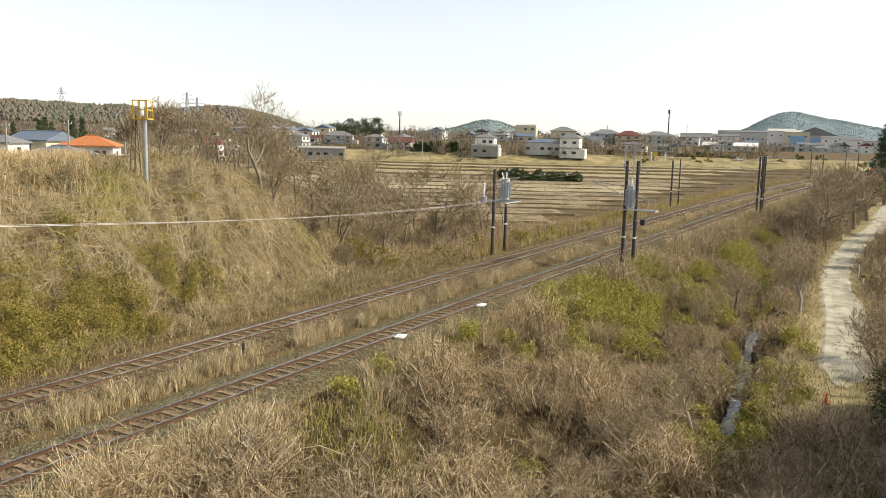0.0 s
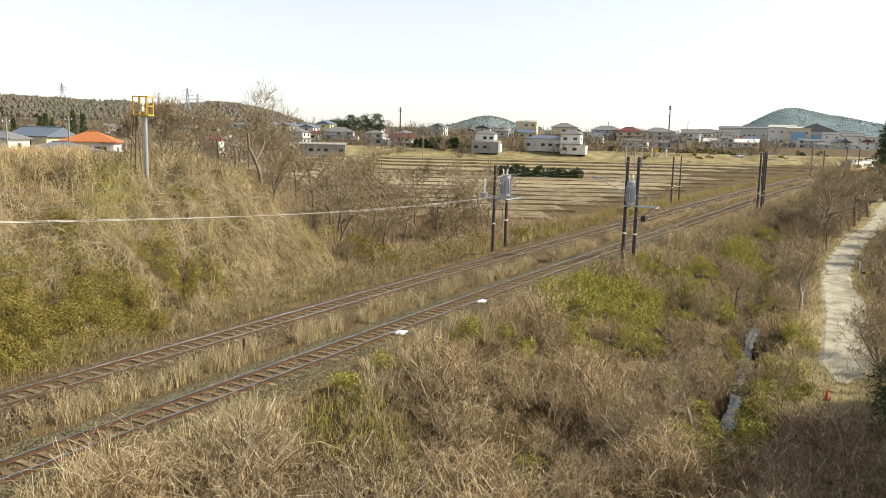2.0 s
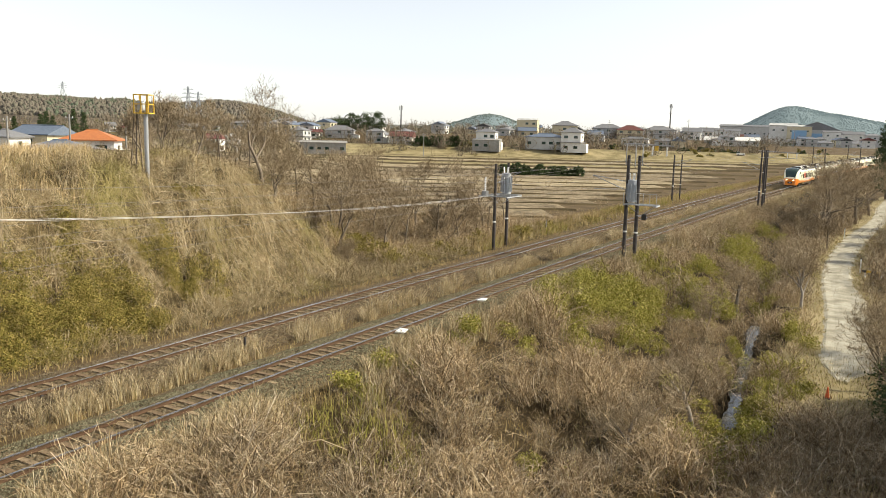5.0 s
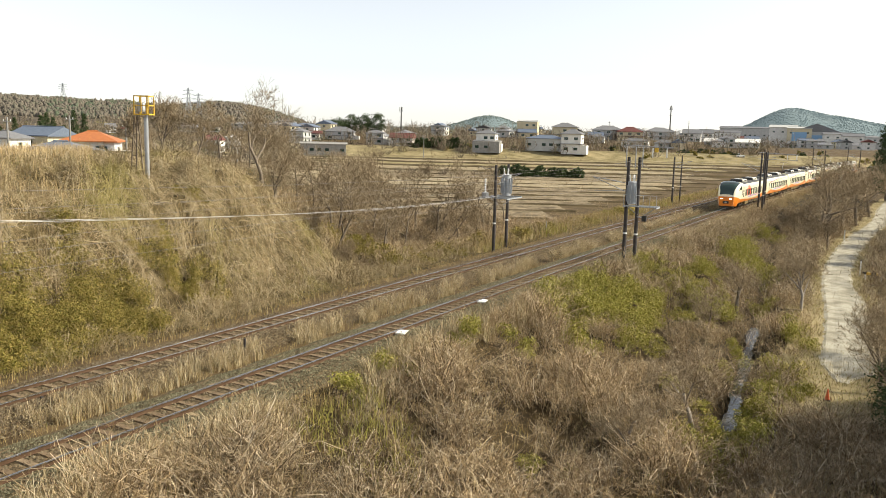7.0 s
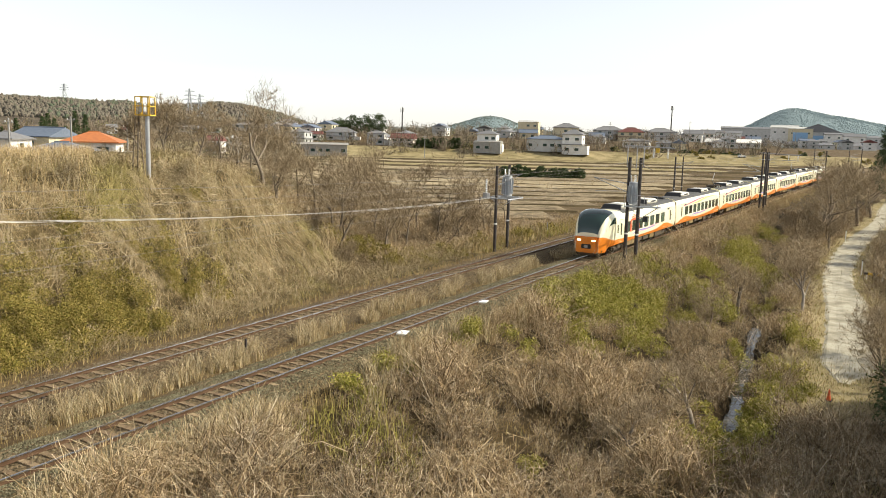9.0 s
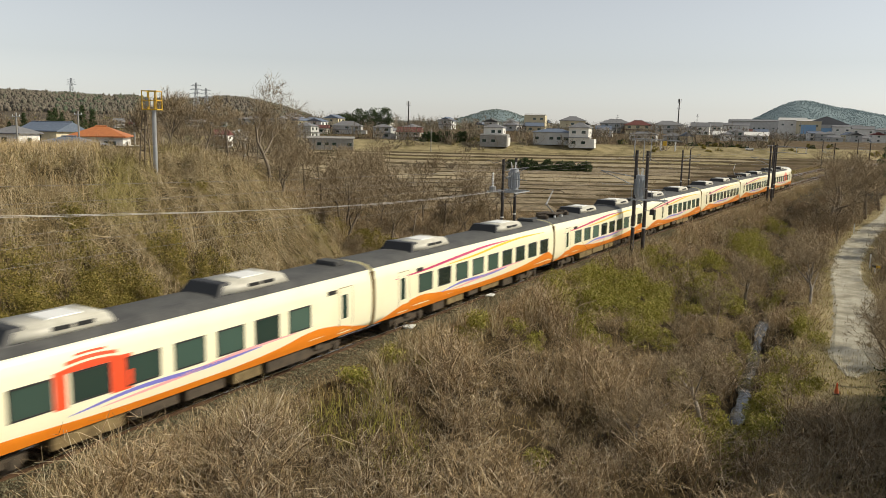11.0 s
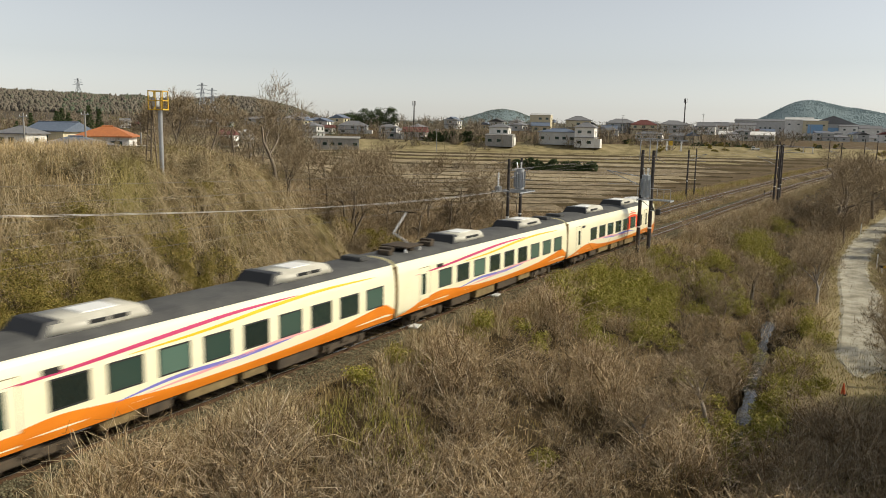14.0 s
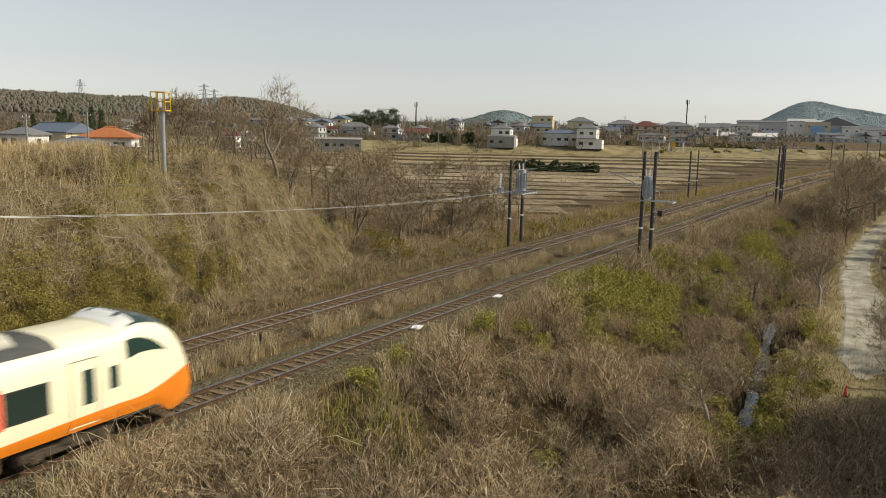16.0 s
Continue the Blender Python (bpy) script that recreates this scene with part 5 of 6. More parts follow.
def bare_tree(name, m, height, seed, label, material, depth=4, spread=0.75, lean=0.1, trunk=0.022, fine=0.013):
    """A leafless tree: tapered trunk with limbs, and a crown of ever finer branches."""
    rng = random.Random(seed)
    tree = thing(name, m, label, "tree", "bare trees")
    TV, TF, CV, CF = [], [], [], []

    def grow(p, d, length, r, level):
        pts, radii = [p], [r]
        steps = 4 if level < 2 else 3
        for i in range(steps):
            d = (d + Vector((rng.gauss(0, .16), rng.gauss(0, .16), rng.gauss(0.03, .10)))).normalized()
            pts.append(pts[-1] + d * length / steps)
            radii.append(max(r * (1 - 0.5 * (i + 1) / steps), 0.006))
        if level < 3:
            tube(TV if level < 2 else CV, TF if level < 2 else CF, pts, radii, 7 if level < 1 else (5 if level < 2 else 3))
        else:
            side = Vector((rng.gauss(0, 1), rng.gauss(0, 1), rng.gauss(0, .5))).normalized()
            base = len(CV)
            for i in ((0, 2, 3) if level == 3 else (0, 3)):
                w = max(radii[i], fine) * (1.15 if i < 3 else 0.6)
                CV.append(pts[i] - side * w)
                CV.append(pts[i] + side * w)
            for i in range((len(CV) - base) // 2 - 1):
                q = base + 2 * i
                CF.append((q, q + 1, q + 3, q + 2))
        if level >= depth:
            return
        kids = rng.randint(3, 5) if level < 2 else rng.randint(4, 7)
        for k in range(kids):
            t = rng.uniform(0.35, 1.0) if level else rng.uniform(0.45, 1.0)
            i = min(int(t * steps), steps - 1)
            q = pts[i] + (pts[i + 1] - pts[i]) * (t * steps - i)
            side = Vector((rng.gauss(0, 1), rng.gauss(0, 1), rng.gauss(0.25, .5))).normalized()
            nd = (d * (1 - spread * 0.55) + side * spread).normalized()
            grow(q, nd, length * rng.uniform(0.48, 0.75), radii[i] * rng.uniform(.45, .65), level + 1)
    grow(Vector((0, 0, -0.2)), Vector((lean * rng.uniform(-1, 1), lean * rng.uniform(-1, 1), 1)).normalized(), height * 0.44, height * trunk, 0)
    raw("trunk", TV, TF, material, tree, smooth=True)
    raw("crown", CV, CF, M["twig"], tree)
    return tree


def conifer(m, height, radius, seed, label, material):
    """A dense evergreen: trunk and tiers of drooping needle sprays with gaps."""
    rng = np.random.default_rng(seed)
    tree = thing("evergreen_tree", m, label, "tree", "evergreen trees")
    part("trunk", rodbm((0, 0, -0.3), (0, 0, height * 0.96), height * 0.02, 0.02, 8), M["bark"], tree)
    V, F, base = [], [], 0
    n = int(60 * height / 6) + 60
    for i in range(n):
        t = rng.random() ** 0.8
        z = height * (0.12 + 0.86 * t)
        rr = radius * (1 - t) ** 0.8 * rng.uniform(.55, 1.1) + 0.1
        a = rng.uniform(0, 2 * np.pi)
        cv, cf = leaf_clump(rng, 40, 0.16, 0.55)
        s = 0.28 * radius * rng.uniform(.7, 1.3) * (1 - 0.5 * t)
        V.append(cv * s * np.array([1.2, 1.2, 1.0]) + np.array([math.cos(a) * rr * .8, math.sin(a) * rr * .8, z - rr * .15]))
        F.append(cf + base)
        base += len(cv)
    big_mesh("crown", np.concatenate(V), np.concatenate(F), material, "", "", parent=tree)
    return tree


def leafy_bush(name, m, r, h, seed, label, material, n=40, leaf=0.09):
    rng = np.random.default_rng(seed)
    b = thing(name, m, label, "bush", "leafy bushes")
    V, F, base = [], [], 0
    for i in range(n):
        d = rng.normal(0, 1, 3)
        d /= np.linalg.norm(d)
        p = d * rng.uniform(.45, 1.0) * np.array([r, r, h * .5]) + np.array([0, 0, h * .5])
        cv, cf = leaf_clump(rng, 46, leaf, .8)
        V.append(cv * min(r, h) * 0.36 * rng.uniform(.7, 1.3) + p)
        F.append(cf + base)
        base += len(cv)
    part("stem", rodbm((0, 0, -0.2), (0, 0, h * .7), 0.05, 0.02, 6), M["bark"], b)
    big_mesh("crown", np.concatenate(V), np.concatenate(F), material, "", "", parent=b)
    return b


def on(x, y, dz=0.0, rz=0.0):
    return pose(x, y, float(land(x, y)) + dz, 0, 0, rz)


def trees():
    for i, (x, y, h) in enumerate(((-30.6, 57.8, 12.5), (-24.5, 61.5, 10.0), (-21.0, 66, 10.0), (-35.2, 49.8, 6.5), (-32.5, 51.2, 6.5), (-27, 64, 9), (-18.5, 70, 8.5), (-29, 70, 9), (-38, 60, 8), (-44, 58, 7.5), (-17.5, 62, 7.0), (-24, 75, 9.0), (-40, 52, 6), (-33, 66, 8), (-15.5, 66, 6))):
        bare_tree("bare_tree", on(x, y, 0, i * 47), h, 10 + i, "leafless grey-brown tree with fine twigs behind the cutting", M["bark"], 5, trunk=0.015)
    pool = [o for o in scene.objects if o.name.startswith("bare_tree") and not o.parent]
    rng = random.Random(4)
    for k in range(34):
        d, az = rng.uniform(95, 260), radians(rng.uniform(31, 54))
        x, y = EYE[0] - math.sin(az) * d, math.cos(az) * d
        if x > -0.36 * y - 8 or -0.51 * x + 0.86 * y > 300 or (x < -62 and y < 100):
            continue
        copy_thing(pool[k % len(pool)], on(x, y, -0.2, rng.uniform(0, 360)) @ Matrix.Scale(rng.uniform(.6, .95), 4))
    done = 0
    while done < 24:
        x, y = rng.uniform(-46, -13), rng.uniform(50, 92)
        if x > -0.16 * y - 3 or float(land(x, y)) > 4.5:
            continue
        done += 1
        copy_thing(pool[(3 * done) % len(pool)], on(x, y, -0.2, rng.uniform(0, 360)) @ Matrix.Scale(rng.uniform(.6, 1.0), 4))
    for i, (x, y, h) in enumerate(((14.8, 110, 11), (15.6, 116, 14), (16.8, 124, 14), (12.5, 120, 5.5), (18.4, 132, 13), (13.6, 102, 5), (15.8, 105, 10), (20.0, 148, 12), (14.6, 128, 12), (11.8, 112, 4.5), (16.4, 98, 6))):
        bare_tree("bare_tree", on(x, y, 0, i * 61), h, 40 + i, "dense leafless tree beside the lane", M["bark"], 5, 0.85)
    for i, (x, y, h) in enumerate(((12.6, 58, 6.5), (11.8, 50, 4.0), (16.6, 60, 5.6), (14.6, 33, 5.4), (12.9, 28, 4.6), (22.2, 39, 7.5), (23.4, 47, 6), (15.8, 68, 6), (22.4, 31, 6), (23.6, 51, 6), (21.5, 42.5, 6.5))):
        bare_tree("bare_tree", on(x, y, 0, i * 61), h, 60 + i, "slim pale leafless sapling near the ditch", M["palebark"] if i in (2, 3, 4) else M["bark"], 5, 0.85, fine=0.007)
    for i, (x, y) in enumerate(((26.5, 37), (28.5, 40), (28.0, 33.5), (30.5, 37), (25.2, 31.0), (25.6, 34.2), (26.4, 91), (27.0, 98), (27.6, 108), (28.2, 118), (28.8, 128))):
        leafy_bush("evergreen_tree", on(x, y), 2.8, 8.5, 120 + i, "tall dark evergreen that shades the lane", M["evergreen"], 70, 0.12)
    for i, (x, y, r, h) in enumerate(((22.6, 40.2, 1.6, 2.6), (23.4, 37.6, 1.9, 3.0), (22.6, 35.6, 1.5, 2.4))):
        leafy_bush("evergreen_bush", on(x, y), r, h, 140 + i, "dark tangled evergreen bush beside the lane", M["evergreen"], 70, 0.10)
    conifer(on(22.8, 196), 20, 4.6, 3, "dark green conifer beside the lane", M["evergreen"])
    firs = [conifer(on(EYE[0] - math.sin(radians(a)) * d, math.cos(radians(a)) * d), h, 2.8, 8 + i, "dark conifer in a stand below the hill", M["evergreen"]) for i, (a, d, h) in enumerate(((53.4, 245, 15), (54.6, 250, 13)))]
    for k, (a, d, sc) in enumerate(((52.8, 252, .95), (54.0, 240, .85), (55.3, 244, .9), (56.0, 250, .8), (56.8, 246, .85), (57.6, 252, .8), (55.0, 262, .95))):
        copy_thing(firs[k % 2], on(EYE[0] - math.sin(radians(a)) * d, math.cos(radians(a)) * d, -0.2, 50 * k) @ Matrix.Scale(sc, 4))
    for i, (x, y, h) in enumerate(((-230, 345, 8), (-225, 349, 10.5), (-219.5, 353, 10), (-214.5, 357, 11), (-233, 342, 7))):
        leafy_bush("evergreen_tree", on(x, y), 4.2, h, 20 + i, "dense dark evergreen in a clump beyond the fields", M["evergreen"], 60, 0.16)


# ---------------------------------------------------------------- buildings
def house(x, y, rz, w, d, h, roof_h, wall, roofm, label, z=None, gable=False, eave=0.5, windows=3, storeys=2, shutter=False):
    zz = float(land(x, y)) if z is None else z
    b = thing("house", pose(x, y, zz - 0.1, 0, 0, rz), label, "house", "houses of the village")
    part("wall", boxbm((0, 0, h / 2), (w, d, h)), M[wall], b)
    W, D = w / 2 + eave, d / 2 + eave
    rx = W if gable else W - min(D, W * .8)
    t = 0.18
    V = [(-W, -D, h), (W, -D, h), (W, D, h), (-W, D, h), (-rx, 0, h + roof_h), (rx, 0, h + roof_h)]
    V += [(a, c, e - t) for a, c, e in V[:4]]
    F = [(0, 1, 5, 4), (1, 2, 5), (2, 3, 4, 5), (3, 0, 4), (0, 6, 7, 1), (1, 7, 8, 2), (2, 8, 9, 3), (3, 9, 6, 0), (9, 8, 7, 6)]
    roof = raw("roof", V, F, M[roofm], b)
    bm = rodbm((-rx, 0, h + roof_h), (rx + 1e-3, 0, h + roof_h), 0.14, n=6)
    part("ridge", bm, M[roofm], roof)
    if storeys == 2 and not gable:
        part("lower_roof", boxbm((0, 0, h * 0.5), (w + 1.5, d + 1.5, 0.22), bevel=0.05), M[roofm], b)
        part("annexe", boxbm((w * 0.5 + 1.2, -d * 0.1, h * 0.22), (2.4, d * 0.7, h * 0.44)), M[wall], b)
    for face in (-1, 1):
        for s in range(storeys):
            zc = h * (s + 0.5) / storeys + 0.1
            for k in range(windows):
                if (k * 7 + s * 3 + int(x)) % 4 == 0 and windows > 2:
                    continue
                xc = -w / 2 + w * (k + 0.5) / windows
                ww, wh = min(1.6, w / windows * .55), min(1.1, h / storeys * .45)
                fr = part("window", boxbm((xc, face * (d / 2 + 0.02), zc), (ww + .08, 0.06, wh + .08)), M["steel"], b)
                part("pane", boxbm((xc, face * (d / 2 + 0.055), zc), (ww, 0.02, wh)), M["glass"], fr)
    if shutter:
        if d > w:
            part("shutter", boxbm((0, -d / 2 - 0.06, h * .35), (w * .4, 0.1, h * .7)), M["bluedoor"], b, "pale blue roller shutter")
        else:
            part("shutter", boxbm((0, -d / 2 - 0.06, h * .4), (w * .6, 0.1, h * .8)), M["bluedoor"], b, "pale blue roller shutter")
        part("shutter", boxbm((-w / 2 - 0.06, 0, h * .4), (0.1, d * .3, h * .75)), M["bluedoor"], b, "pale blue roller shutter")
    for face in (-1, 1):
        for s in range(storeys):
            zc = h * (s + 0.5) / storeys + 0.1
            fr = part("window", boxbm((face * (w / 2 + 0.02), 0, zc), (0.06, 1.3, 1.0)), M["steel"], b)
            part("pane", boxbm((face * (w / 2 + 0.055), 0, zc), (0.02, 1.16, 0.86)), M["glass"], fr)
    return b


def far_crown(rng):
    """An uneven faceted tree crown of unit size, for woods on distant hills."""
    bm = bmesh.new()
    bmesh.ops.create_icosphere(bm, subdivisions=1, radius=1)
    V = np.array([v.co[:] for v in bm.verts])
    F = np.array([[v.index for v in f.verts] for f in bm.faces])
    bm.free()
    V = V * rng.uniform(.6, 1.3, (len(V), 1)) + rng.normal(0, .1, V.shape)
    V[:, :2] *= 0.7
    V[:, 2] *= rng.uniform(1.0, 1.7)
    return V, F


def ridge(name, az0, az1, dist, heights, base, material, label, depth=260, woods=0, tree=5.0, kinds=("hillwood", "hillpine")):
    """A wooded hill: a rounded ridge over the azimuths az0..az1 (degrees left of +y), with clumps of trees on its near face."""
    n = 120
    rng = np.random.default_rng(int(dist))
    hs = np.interp(np.linspace(0, 1, n), np.linspace(0, 1, len(heights)), heights)
    hs = np.convolve(np.pad(hs, 4, "edge"), np.ones(9) / 9, "valid")
    prof = [(-1.0, 0.0), (-.75, .22), (-.5, .52), (-.25, .84), (0, 1.0), (.3, .8), (1, 0)]
    V, F = [], []

    def spot(i, o, hh):
        a = radians(az0 + (az1 - az0) * i / (n - 1))
        r = dist + o * depth
        top = float(np.interp(i, np.arange(n), hs))
        return (EYE[0] - math.sin(a) * r, math.cos(a) * r, base + max(top - base, 0) * hh)
    for i in range(n):
        V += [spot(i, o, hh) for o, hh in prof]
    m = len(prof)
    for i in range(n - 1):
        for j in range(m - 1):
            q = i * m + j
            F.append((q, q + 1, q + m + 1, q + m))
    tagged(raw(name, V, F, material, smooth=True), label, "hill", kind="structure")
    if woods:
        temps = [far_crown(rng) for _ in range(14)]
        for nm, share, mm, lab in (("hill_wood", 0.7, kinds[0], "wood covering the hill"), ("hill_pines", 0.3, kinds[1], "darker pines among the hill wood")):
            P = []
            for _ in range(int(woods * share)):
                o = 0.04 - 0.7 * rng.random() ** 1.25
                i = rng.uniform(0, n - 1)
                if nm == "hill_pines" and math.sin(i * 0.33) + math.sin(i * 0.11 + 2) < 0.1:
                    continue
                hh = float(np.interp(o, [q[0] for q in prof], [q[1] for q in prof]))
                x, y, z = spot(i, o, hh)
                P.append((x, y, z + tree * 0.4))
            P = np.array(P)
            scatter(nm, temps, P, tree * (0.45 + 1.3 * rng.random(len(P)) ** 2), rng, M[mm], lab, "wood").data.shade_smooth()


# ---------------------------------------------------------------- small things
def cage_post(x, y):
    z = float(land(x, y))
    p = thing("equipment_post", pose(x, y, z - 0.3, 0, 0, 25), "grey steel post carrying a yellow maintenance cage", "post")
    top = 10.05 - z + 0.3
    part("shaft", rodbm((0, 0, 0), (0, 0, top), 0.13, 0.12, 16), M["steel"], p)
    part("floor_plate", boxbm((-0.1, 0, top + 0.04), (0.92, 0.8, 0.06)), M["yellow"], p)
    for dx in (-0.52, -0.1, 0.32):
        for dy in (-0.38, 0.38):
            part("upright", boxbm((dx, dy, top + 0.58), (0.05, 0.05, 1.05)), M["yellow"], p)
    for zz in (0.55, 1.08):
        for dy in (-0.38, 0.38):
            part("rail_bar", boxbm((-0.1, dy, top + zz), (0.89, 0.05, 0.05)), M["yellow"], p)
        for dx in (-0.52, 0.32):
            part("rail_bar", boxbm((dx, 0, top + zz), (0.05, 0.76, 0.05)), M["yellow"], p)
    part("lamp_box", boxbm((-0.25, 0, top + 0.45), (0.3, 0.4, 0.5), bevel=0.03), M["greypaint"], p)
    # timber ladder frame wrapped in dead vines
    t = thing("vine_ladder", pose(x - 0.75, y - 0.1, z), "leaning timber ladder overgrown with dead vines", "ladder")
    for a, b in (((-0.25, -0.3, -.2), (-0.05, 0, 4.2)), ((0.25, -0.3, -.2), (0.15, 0, 4.2)), ((0.0, 0.5, -.2), (0.05, 0.1, 4.1))):
        part("leg", rodbm(a, b, 0.04, 0.03), M["bark"], t)
    for k in range(6):
        part("rung", rodbm((-0.22 + k * .03, -0.25 + k * .04, 0.4 + k * .6), (0.22 - k * .02, -0.25 + k * .04, 0.4 + k * .6), 0.025), M["bark"], t)
    rng = np.random.default_rng(31)
    temps = [shrub_template(rng, 14, 5, .8) for _ in range(3)]
    P = np.array([(0.05 + rng.normal(0, .12), rng.normal(-.05, .15), zz) for zz in np.linspace(0.2, 4.2, 24)])
    Vs, Fs, base = [], [], 0
    for q in P:
        V, F = temps[rng.integers(3)]
        k = 0.42 + 0.28 * (q[2] > 3)
        Vs.append(V * k * np.array([1, 1, .8]) + q)
        Fs.append(F + base)
        base += len(V)
    big_mesh("vine", np.concatenate(Vs), np.concatenate(Fs), M["brush"], "", "", parent=t)["label"] = "tangle of dead brown vines"


def utility_pole(x, y, h, r=0.15, arms=1, material="concrete", label="pale concrete utility pole"):
    z = float(land(x, y))
    p = thing("utility_pole", pose(x, y, z - 0.2), label, "pole", "utility poles")
    part("shaft", rodbm((0, 0, 0), (0, 0, h), r, r * .7, 10), M[material], p)
    for k in range(arms):
        part("crossarm", boxbm((0, 0, h - 0.5 - k * 0.8), (1.6, 0.08, 0.08)), M["steel"], p)
        for dx in (-0.7, 0, 0.7):
            part("insulator", rodbm((dx, 0, h - 0.45 - k * .8), (dx, 0, h - 0.25 - k * .8), 0.05, 0.04), M["porcelain"], p)


def cell_mast(x, y, top, label):
    z = float(land(x, y))
    p = thing("antenna_mast", pose(x, y, z - 0.2), label, "mast")
    h = top - z
    part("shaft", rodbm((0, 0, 0), (0, 0, h), 0.42, 0.25, 10), M["darkpole"], p)
    for k in range(3):
        a = k * 2.1
        part("antenna", boxbm((math.cos(a) * .9, math.sin(a) * .9, h - 1.3), (0.3, 0.3, 2.2)), M["wallgrey"], p)
    part("ring", rodbm((0, 0, h - 2.4), (0, 0, h - 2.25), 1.1, 1.1, 12), M["steel"], p)
    part("ring", rodbm((0, 0, h - 5.5), (0, 0, h - 5.3), 0.9, 0.9, 12), M["steel"], p)


def lattice_tower(x, y, base, h, w):
    p = thing("transmission_tower", pose(x, y, base, 0, 0, 30), "grey lattice transmission tower on the hill", "tower", "transmission towers")
    n = 9

    def half(t):
        return w * (1 - t) ** 1.3 / 2 + 0.35
    for sx in (-1, 1):
        for sy in (-1, 1):
            bm = bmesh.new()
            for k in range(n):
                a, b = k / n, (k + 1) / n
                rod(bm, (sx * half(a), sy * half(a), h * a), (sx * half(b), sy * half(b), h * b), 0.22, n=4)
            part("leg", bm, M["greypaint"], p)
    for face in range(4):
        m = pose(0, 0, 0, 0, 0, face * 90)
        bm = bmesh.new()
        for k in range(n):
            a, b = k / n, (k + 1) / n
            s = -1 if k % 2 else 1
            rod(bm, m @ Vector((-s * half(a), half(a), h * a)), m @ Vector((s * half(b), half(b), h * b)), 0.10, n=4)
            rod(bm, m @ Vector((-half(a), half(a), h * a)), m @ Vector((half(a), half(a), h * a)), 0.08, n=4)
        part("bracing", bm, M["greypaint"], p)
    for t in (0.70, 0.81, 0.92):
        ln = 5.5 - 6 * (t - 0.7)
        bm = rodbm((-ln, 0, h * t), (ln, 0, h * t), 0.16, n=4)
        rod(bm, (-ln, 0, h * t), (0, 0, h * t + 1.6), 0.1, n=4)
        rod(bm, (ln, 0, h * t), (0, 0, h * t + 1.6), 0.1, n=4)
        part("crossarm", bm, M["greypaint"], p)


def lane_furniture():
    c = thing("traffic_cone", on(19.3, 40.1) @ Matrix.Scale(0.78, 4), "faded orange traffic cone beside the lane", "cone")
    part("base", boxbm((0, 0, 0.03), (0.38, 0.38, 0.06), bevel=0.02), M["black"], c)
    part("body", rodbm((0, 0, 0.05), (0, 0, 0.72), 0.14, 0.03, 16), M["cone"], c)
    part("sleeve", rodbm((0, 0, 0.34), (0, 0, 0.48), 0.092, 0.066, 16), M["white"], c, "white reflective sleeve")
    g = thing("barrier", on(21.6, 80.5, 0, -14), "low black and yellow striped barrier by the lane", "barrier")
    for k in range(8):
        part("stripe", boxbm((-1.4 + k * .4, 0, 0.62), (0.4, 0.12, 0.2)), M["yellow" if k % 2 else "black"], g)
    for dx in (-1.3, 0, 1.3):
        part("foot", boxbm((dx, 0, 0.26), (0.1, 0.1, 0.52)), M["white"], g)
    for x, y, h in ((19.9, 82.0, 1.4), (17.6, 110.5, 1.3)):
        m = thing("marker_post", on(x, y), "white marker post at the lane's edge", "post", "marker posts")
        part("shaft", boxbm((0, 0, h / 2), (0.12, 0.12, h), bevel=0.02), M["white"], m)
        part("cap", boxbm((0, 0, h + 0.05), (0.1, 0.1, 0.12), bevel=0.02), M["black"], m)
    # concrete cable cover by the near track and small posts
    for x, y in ((1.05, 31.7), (1.1, 40.5)):
        k = thing("cable_cover", pose(x, y, -0.07, 0, 0, 12), "pale concrete cover beside the rail", "cover")
        part("slab", boxbm((0, 0, 0), (0.45, 0.7, 0.07), bevel=0.01), M["white"], k)
    for x, y, h in ((-3.2, 25.5, 0.9), (-9.6, 78, 1.2), (3.4, 131, 1.2), (4.0, 134, 1.1), (-4.6, 16.8, .5)):
        k = thing("line_marker", on(x, y), "short weathered line-side stake", "stake", "line-side stakes")
        part("shaft", boxbm((0, 0, h / 2), (0.09, 0.09, h), bevel=0.01), M["darkpole" if y > 120 or y < 30 else "concrete"], k)


def small_car(x, y, rz, paint, label, truck=False):
    c = thing("kei_truck" if truck else "parked_car", on(x, y, 0.0, rz), label, "truck" if truck else "car", "parked vehicles")
    L, W = (3.4, 1.48) if truck else (4.2, 1.7)
    bm = boxbm((0, 0, 0.62), (L, W, 0.6), bevel=0.12)
    part("body", bm, M[paint], c)
    part("cabin", boxbm((0.9 if truck else -0.1, 0, 1.2), (1.3 if truck else 2.2, W * .92, 0.75), bevel=0.2), M[paint], c)
    part("windscreen", boxbm((1.5 if truck else 0.95, 0, 1.25), (0.25, W * .8, 0.45), bevel=0.05), M["glass"], c)
    for sy in (-1, 1):
        part("side_window", boxbm((0.9 if truck else -0.1, sy * W * .46, 1.28), (1.0 if truck else 1.7, 0.04, 0.4)), M["glass"], c)
        for dx in (-L * .32, L * .32):
            w = part("wheel", rodbm((dx, sy * (W / 2 - .18), 0.3), (dx, sy * (W / 2 + .01), 0.3), 0.3, n=14), M["black"], c)
            part("rim", rodbm((dx, sy * (W / 2), 0.3), (dx, sy * (W / 2 + .03), 0.3), 0.17, n=10), M["steel"], w)


